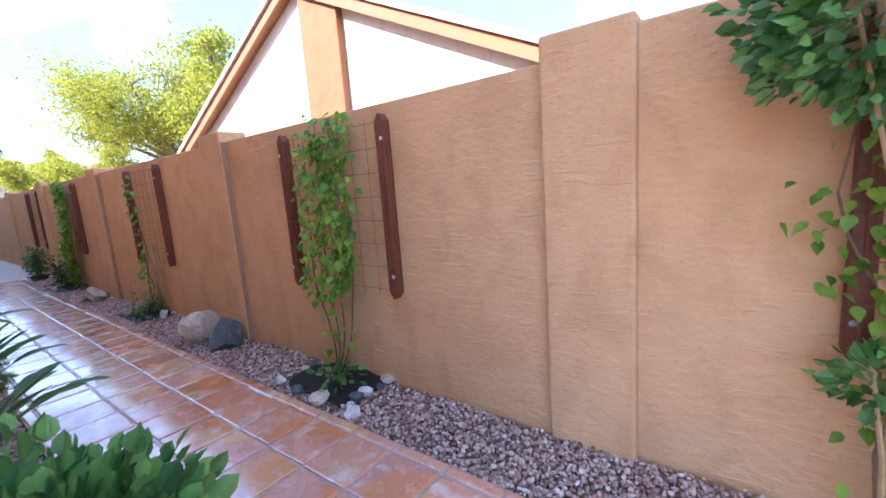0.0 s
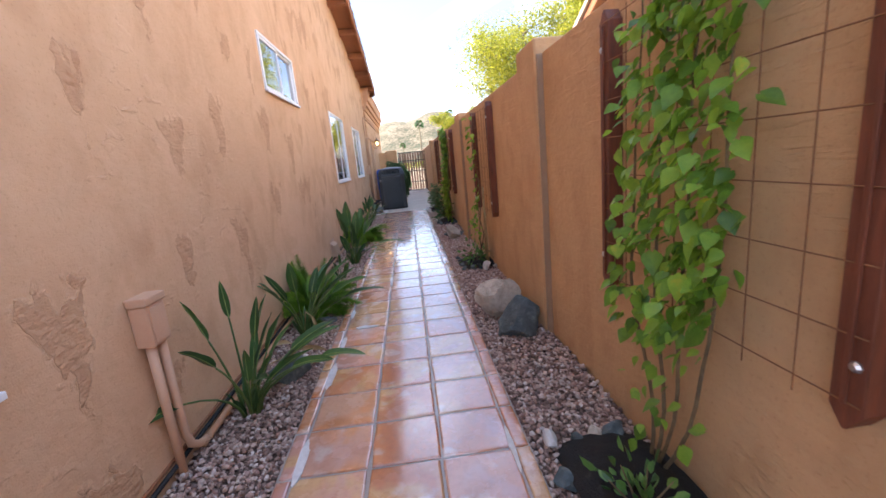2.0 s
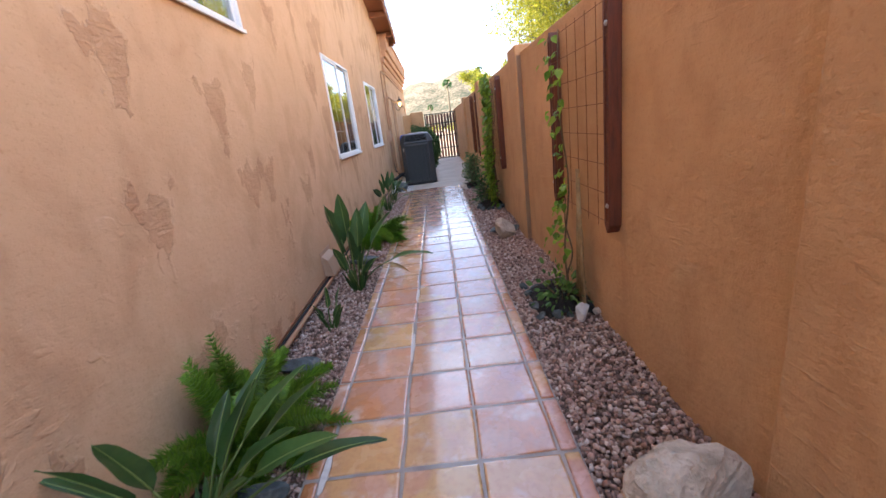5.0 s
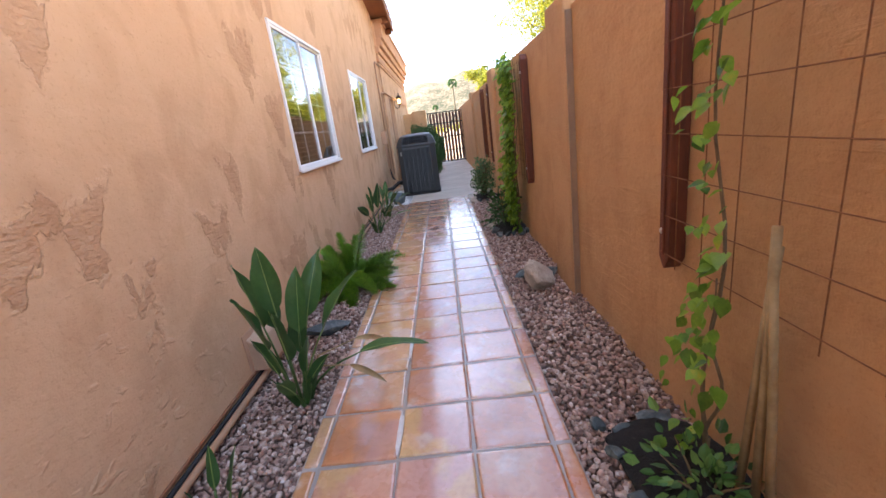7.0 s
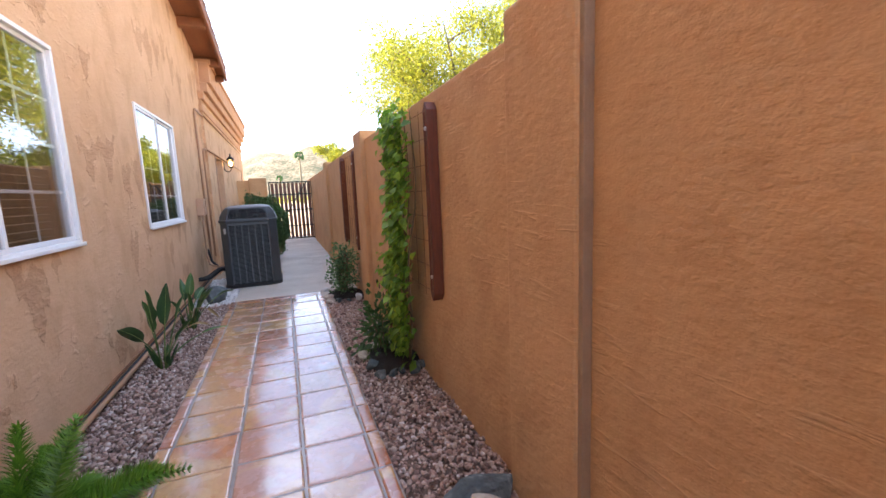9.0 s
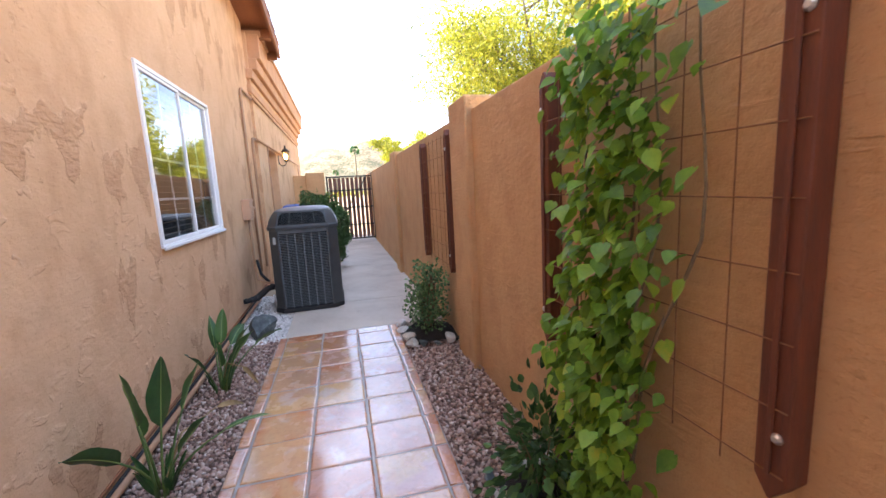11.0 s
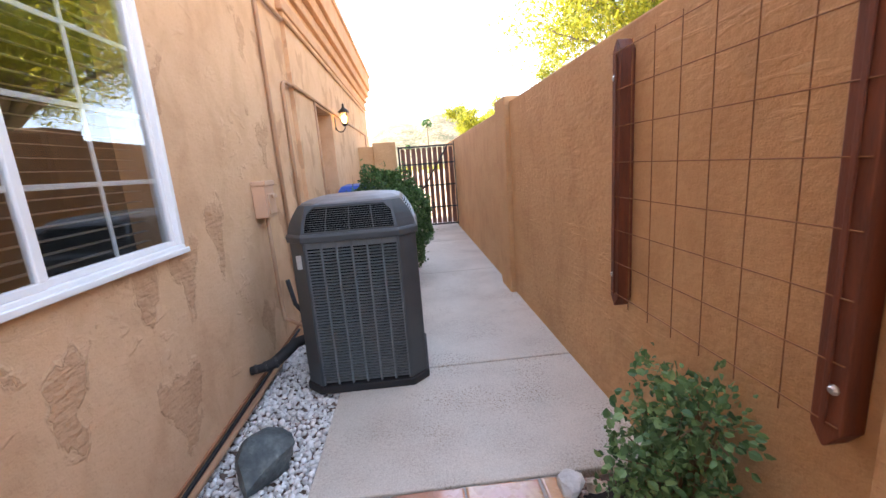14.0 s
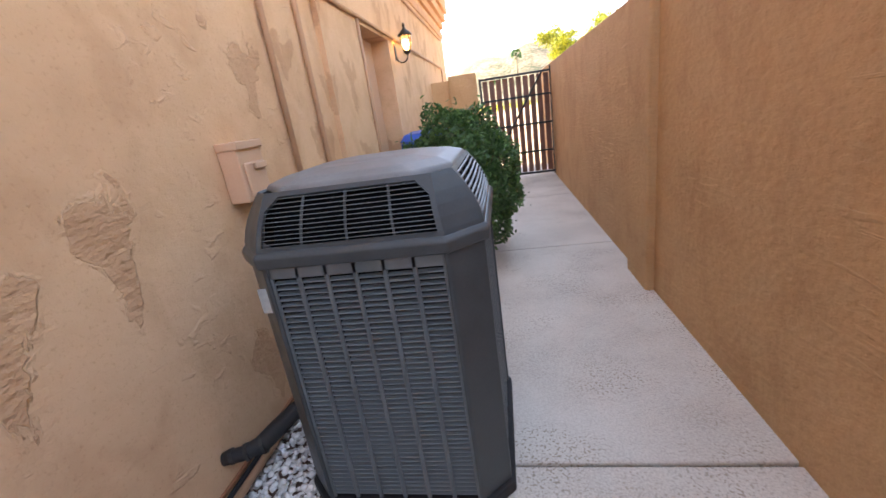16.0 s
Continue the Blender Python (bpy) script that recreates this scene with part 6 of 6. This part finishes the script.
tree("palo_verde_tree", 8.6, 13.9, 2.2, (8.4, 14.2, 4.6, 3.4, 3.8, 2.5), 34000, 0.12, 89, "airy green tree beside the neighbouring house", limbs=16)


def palm(x, y, h, seed, label):
    rng = random.Random(seed)
    t = thing("palm_tree", (x, y, 0), label, "palm tree", "distant palms")
    bm = bmesh.new()
    tube(bm, ((x, y, -0.1), (x + 0.1, y, h * 0.5), (x + 0.05, y, h)), (0.24, 0.18, 0.16), 8)
    part("trunk", bm, BARK, t, smooth=True)
    for k in range(26):
        a = rng.uniform(0, 6.283)
        e = rng.uniform(-0.6, 1.2)
        d = Vector((math.cos(a) * math.cos(e), math.sin(a) * math.cos(e), math.sin(e)))
        bm = bmesh.new()
        b = Vector((x + 0.05, y, h)) + d * 0.6
        tube(bm, (Vector((x + 0.05, y, h)), b), 0.025, 4)
        side = d.orthogonal().normalized()
        up = d.cross(side)
        for j in range(11):
            q = radians(-75 + 15 * j)
            o = (d * math.cos(q) + side * math.sin(q)).normalized()
            tip = b + o * 0.6 + Vector((0, 0, -0.15))
            c = d.cross(o)
            w = (side * math.cos(q) - d * math.sin(q)) * 0.055
            bm.faces.new([bm.verts.new(v) for v in (b, b + o * 0.3 + w, tip, b + o * 0.3 - w)])
        part("frond", bm, LEAF_BUSH, t)
    return t


palm(4.6, 92.0, 9.0, 91, "fan palm standing before the hill")
palm(12.2, 100.0, 11.5, 92, "tall fan palm in the distance")
palm(0.5, 140.0, 7.0, 93, "small fan palm in the distance")

# ---- hills ----
bm = bmesh.new()
NXG, NYG = 90, 26
grid = []
for j in range(NYG):
    row = []
    for i in range(NXG):
        x, y = -260 + i * 8.0, 190 + j * 9.0
        az = math.degrees(math.atan2(x, y))
        ridge = 0.5 + 0.5 * math.cos(max(-1, min(1, (j / (NYG - 1) - 0.62) / 0.62)) * math.pi)
        prof = 24 + 9 * math.exp(-((az - 4.5) / 3.0) ** 2) + 5 * math.exp(-((az + 1.5) / 2.0) ** 2) - 6 * math.exp(-((az + 9) / 6.0) ** 2)
        h = prof * 1.25 * ridge + 5 * noise.noise(Vector((x * 0.02, y * 0.02, 0))) * ridge + 1.6 * noise.noise(Vector((x * 0.08, y * 0.08, 3))) * ridge
        row.append(bm.verts.new((x, y, h - 0.5)))
    grid.append(row)
for j in range(NYG - 1):
    for i in range(NXG - 1):
        bm.faces.new((grid[j][i], grid[j][i + 1], grid[j + 1][i + 1], grid[j + 1][i]))
tagged(part("backdrop", bm, HILL, smooth=True), "low rocky desert hills dotted with brush", "hills", kind="structure")
g = np.random.default_rng(5)
bx, by = g.uniform(-40, 60, 260), g.uniform(30, 170, 260)
cs = np.concatenate([np.array((a, b, 0.5)) + g.normal(size=(40, 3)) * (0.7, 0.7, 0.4) for a, b in zip(bx, by) if not (a < 14 and b < 62)])
tagged(leaf_cloud("desert_brush", cs, 0.35, LEAF_TREE, None, 6, 0.5), "scattered low desert brush on the flat", "brush", kind="stuff")

# the boundary wall and what hangs on it run a little askew to the house
askew = Matrix.Translation((FENCE_X, 7.0, 0)) @ pose(0, 0, 0, 0, 0, 0.3) @ Matrix.Translation((-FENCE_X, -7.0, 0))
for ob in list(scene.objects):
    if ob.parent is None and ob.name.split(".")[0] in ("wall_east", "trellis", "climbing_vine", "bamboo_stake"):
        ob.matrix_basis = askew @ ob.matrix_basis

# ---- path of clay pavers, last ----
walkway = thing("path", (0.93, 6, 0), "path of sealed terracotta pavers with narrow border pavers", "path", kind="structure")
part("mortar_bed", bbox(0.384, 1.474, PATH_Y0, PATH_END, -0.068, -0.0075, 0.003), GROUT, walkway)


def paver_mesh(w, d, seed):
    """A hand-made paver: soft uneven edges and a slightly pillowed top."""
    rng = random.Random(seed)
    bm = bmesh.new()
    jit = [(rng.uniform(-0.003, 0.003), rng.uniform(-0.003, 0.003)) for _ in range(8)]
    base = ((-1, -1), (0, -1), (1, -1), (1, 0), (1, 1), (0, 1), (-1, 1), (-1, 0))
    loops = []
    for inset, z in ((0.0, -0.03), (0.0, -0.007), (0.003, -0.002), (0.010, 0.0)):
        loops.append([bm.verts.new((bx * (w / 2 - inset - (0.002 if bx and by else 0)) + jx, by * (d / 2 - inset - (0.002 if bx and by else 0)) + jy, z)) for (bx, by), (jx, jy) in zip(base, jit)])
    for a, b in zip(loops, loops[1:]):
        for k in range(8):
            bm.faces.new((a[k], a[(k + 1) % 8], b[(k + 1) % 8], b[k]))
    bm.faces.new(loops[-1])
    return mesh_from(bm, "paver", TILE)


COLUMNS = ((0.388, 0.452), (0.461, 0.772), (0.781, 1.081), (1.090, 1.394), (1.403, 1.470))
lines = [3.92 - 0.3085 * k for k in range(16, 0, -1)] + [3.92 + 0.3148 * k for k in range(12)] + [7.697 + 0.3017 * k for k in range(12)] + [11.317, 11.63, 11.942, 12.255, 12.567, 12.72]
big = {}
rng = random.Random(4)
for c, (x0, x1) in enumerate(COLUMNS):
    for a, b in zip(lines, lines[1:]):
        key = (c, round(b - a, 2), rng.randrange(3))
        if key not in big:
            big[key] = paver_mesh(x1 - x0, b - a - 0.010, len(big))
        m = pose((x0 + x1) / 2 + rng.uniform(-0.002, 0.002), (a + b) / 2 + rng.uniform(-0.002, 0.002), rng.uniform(-0.002, 0.002), rng.uniform(-0.35, 0.35), rng.uniform(-0.35, 0.35), rng.uniform(-0.4, 0.4))
        piece("paver", big[key], m, walkway)

# white mineral bloom along the border joint
BLOOM = surface("mineral_bloom", ((0.3, (0.55, 0.52, 0.49)), (0.7, (0.78, 0.76, 0.73))), 30, 0.8, 160, 0.4, 0.002)
for k, (x, y, w, d) in enumerate(((0.472, 4.15, 0.022, 0.16), (0.474, 4.62, 0.018, 0.10), (0.62, 4.878, 0.085, 0.022), (0.470, 5.2, 0.014, 0.10), (0.774, 6.1, 0.012, 0.16), (0.774, 6.9, 0.012, 0.13), (1.392, 3.3, 0.012, 0.14), (0.472, 3.4, 0.02, 0.14), (0.776, 7.6, 0.010, 0.12))):
    bm = bmesh.new()
    ring = [bm.verts.new((x + w * math.cos(a) * (1 + 0.5 * noise.noise(Vector((math.cos(a) * 2, math.sin(a) * 2, k)))), y + d * math.sin(a) * (1 + 0.5 * noise.noise(Vector((math.cos(a) * 2, math.sin(a) * 2, k + 9)))), 0.0045)) for a in (2 * math.pi * i / 22 for i in range(22))]
    f = bm.faces.new(ring)
    e = bmesh.ops.extrude_face_region(bm, geom=[f])
    for v in e["geom"]:
        if isinstance(v, bmesh.types.BMVert):
            v.co.z = -0.006
    part("bloom_patch", bm, BLOOM, walkway, "white mineral bloom on the pavers")
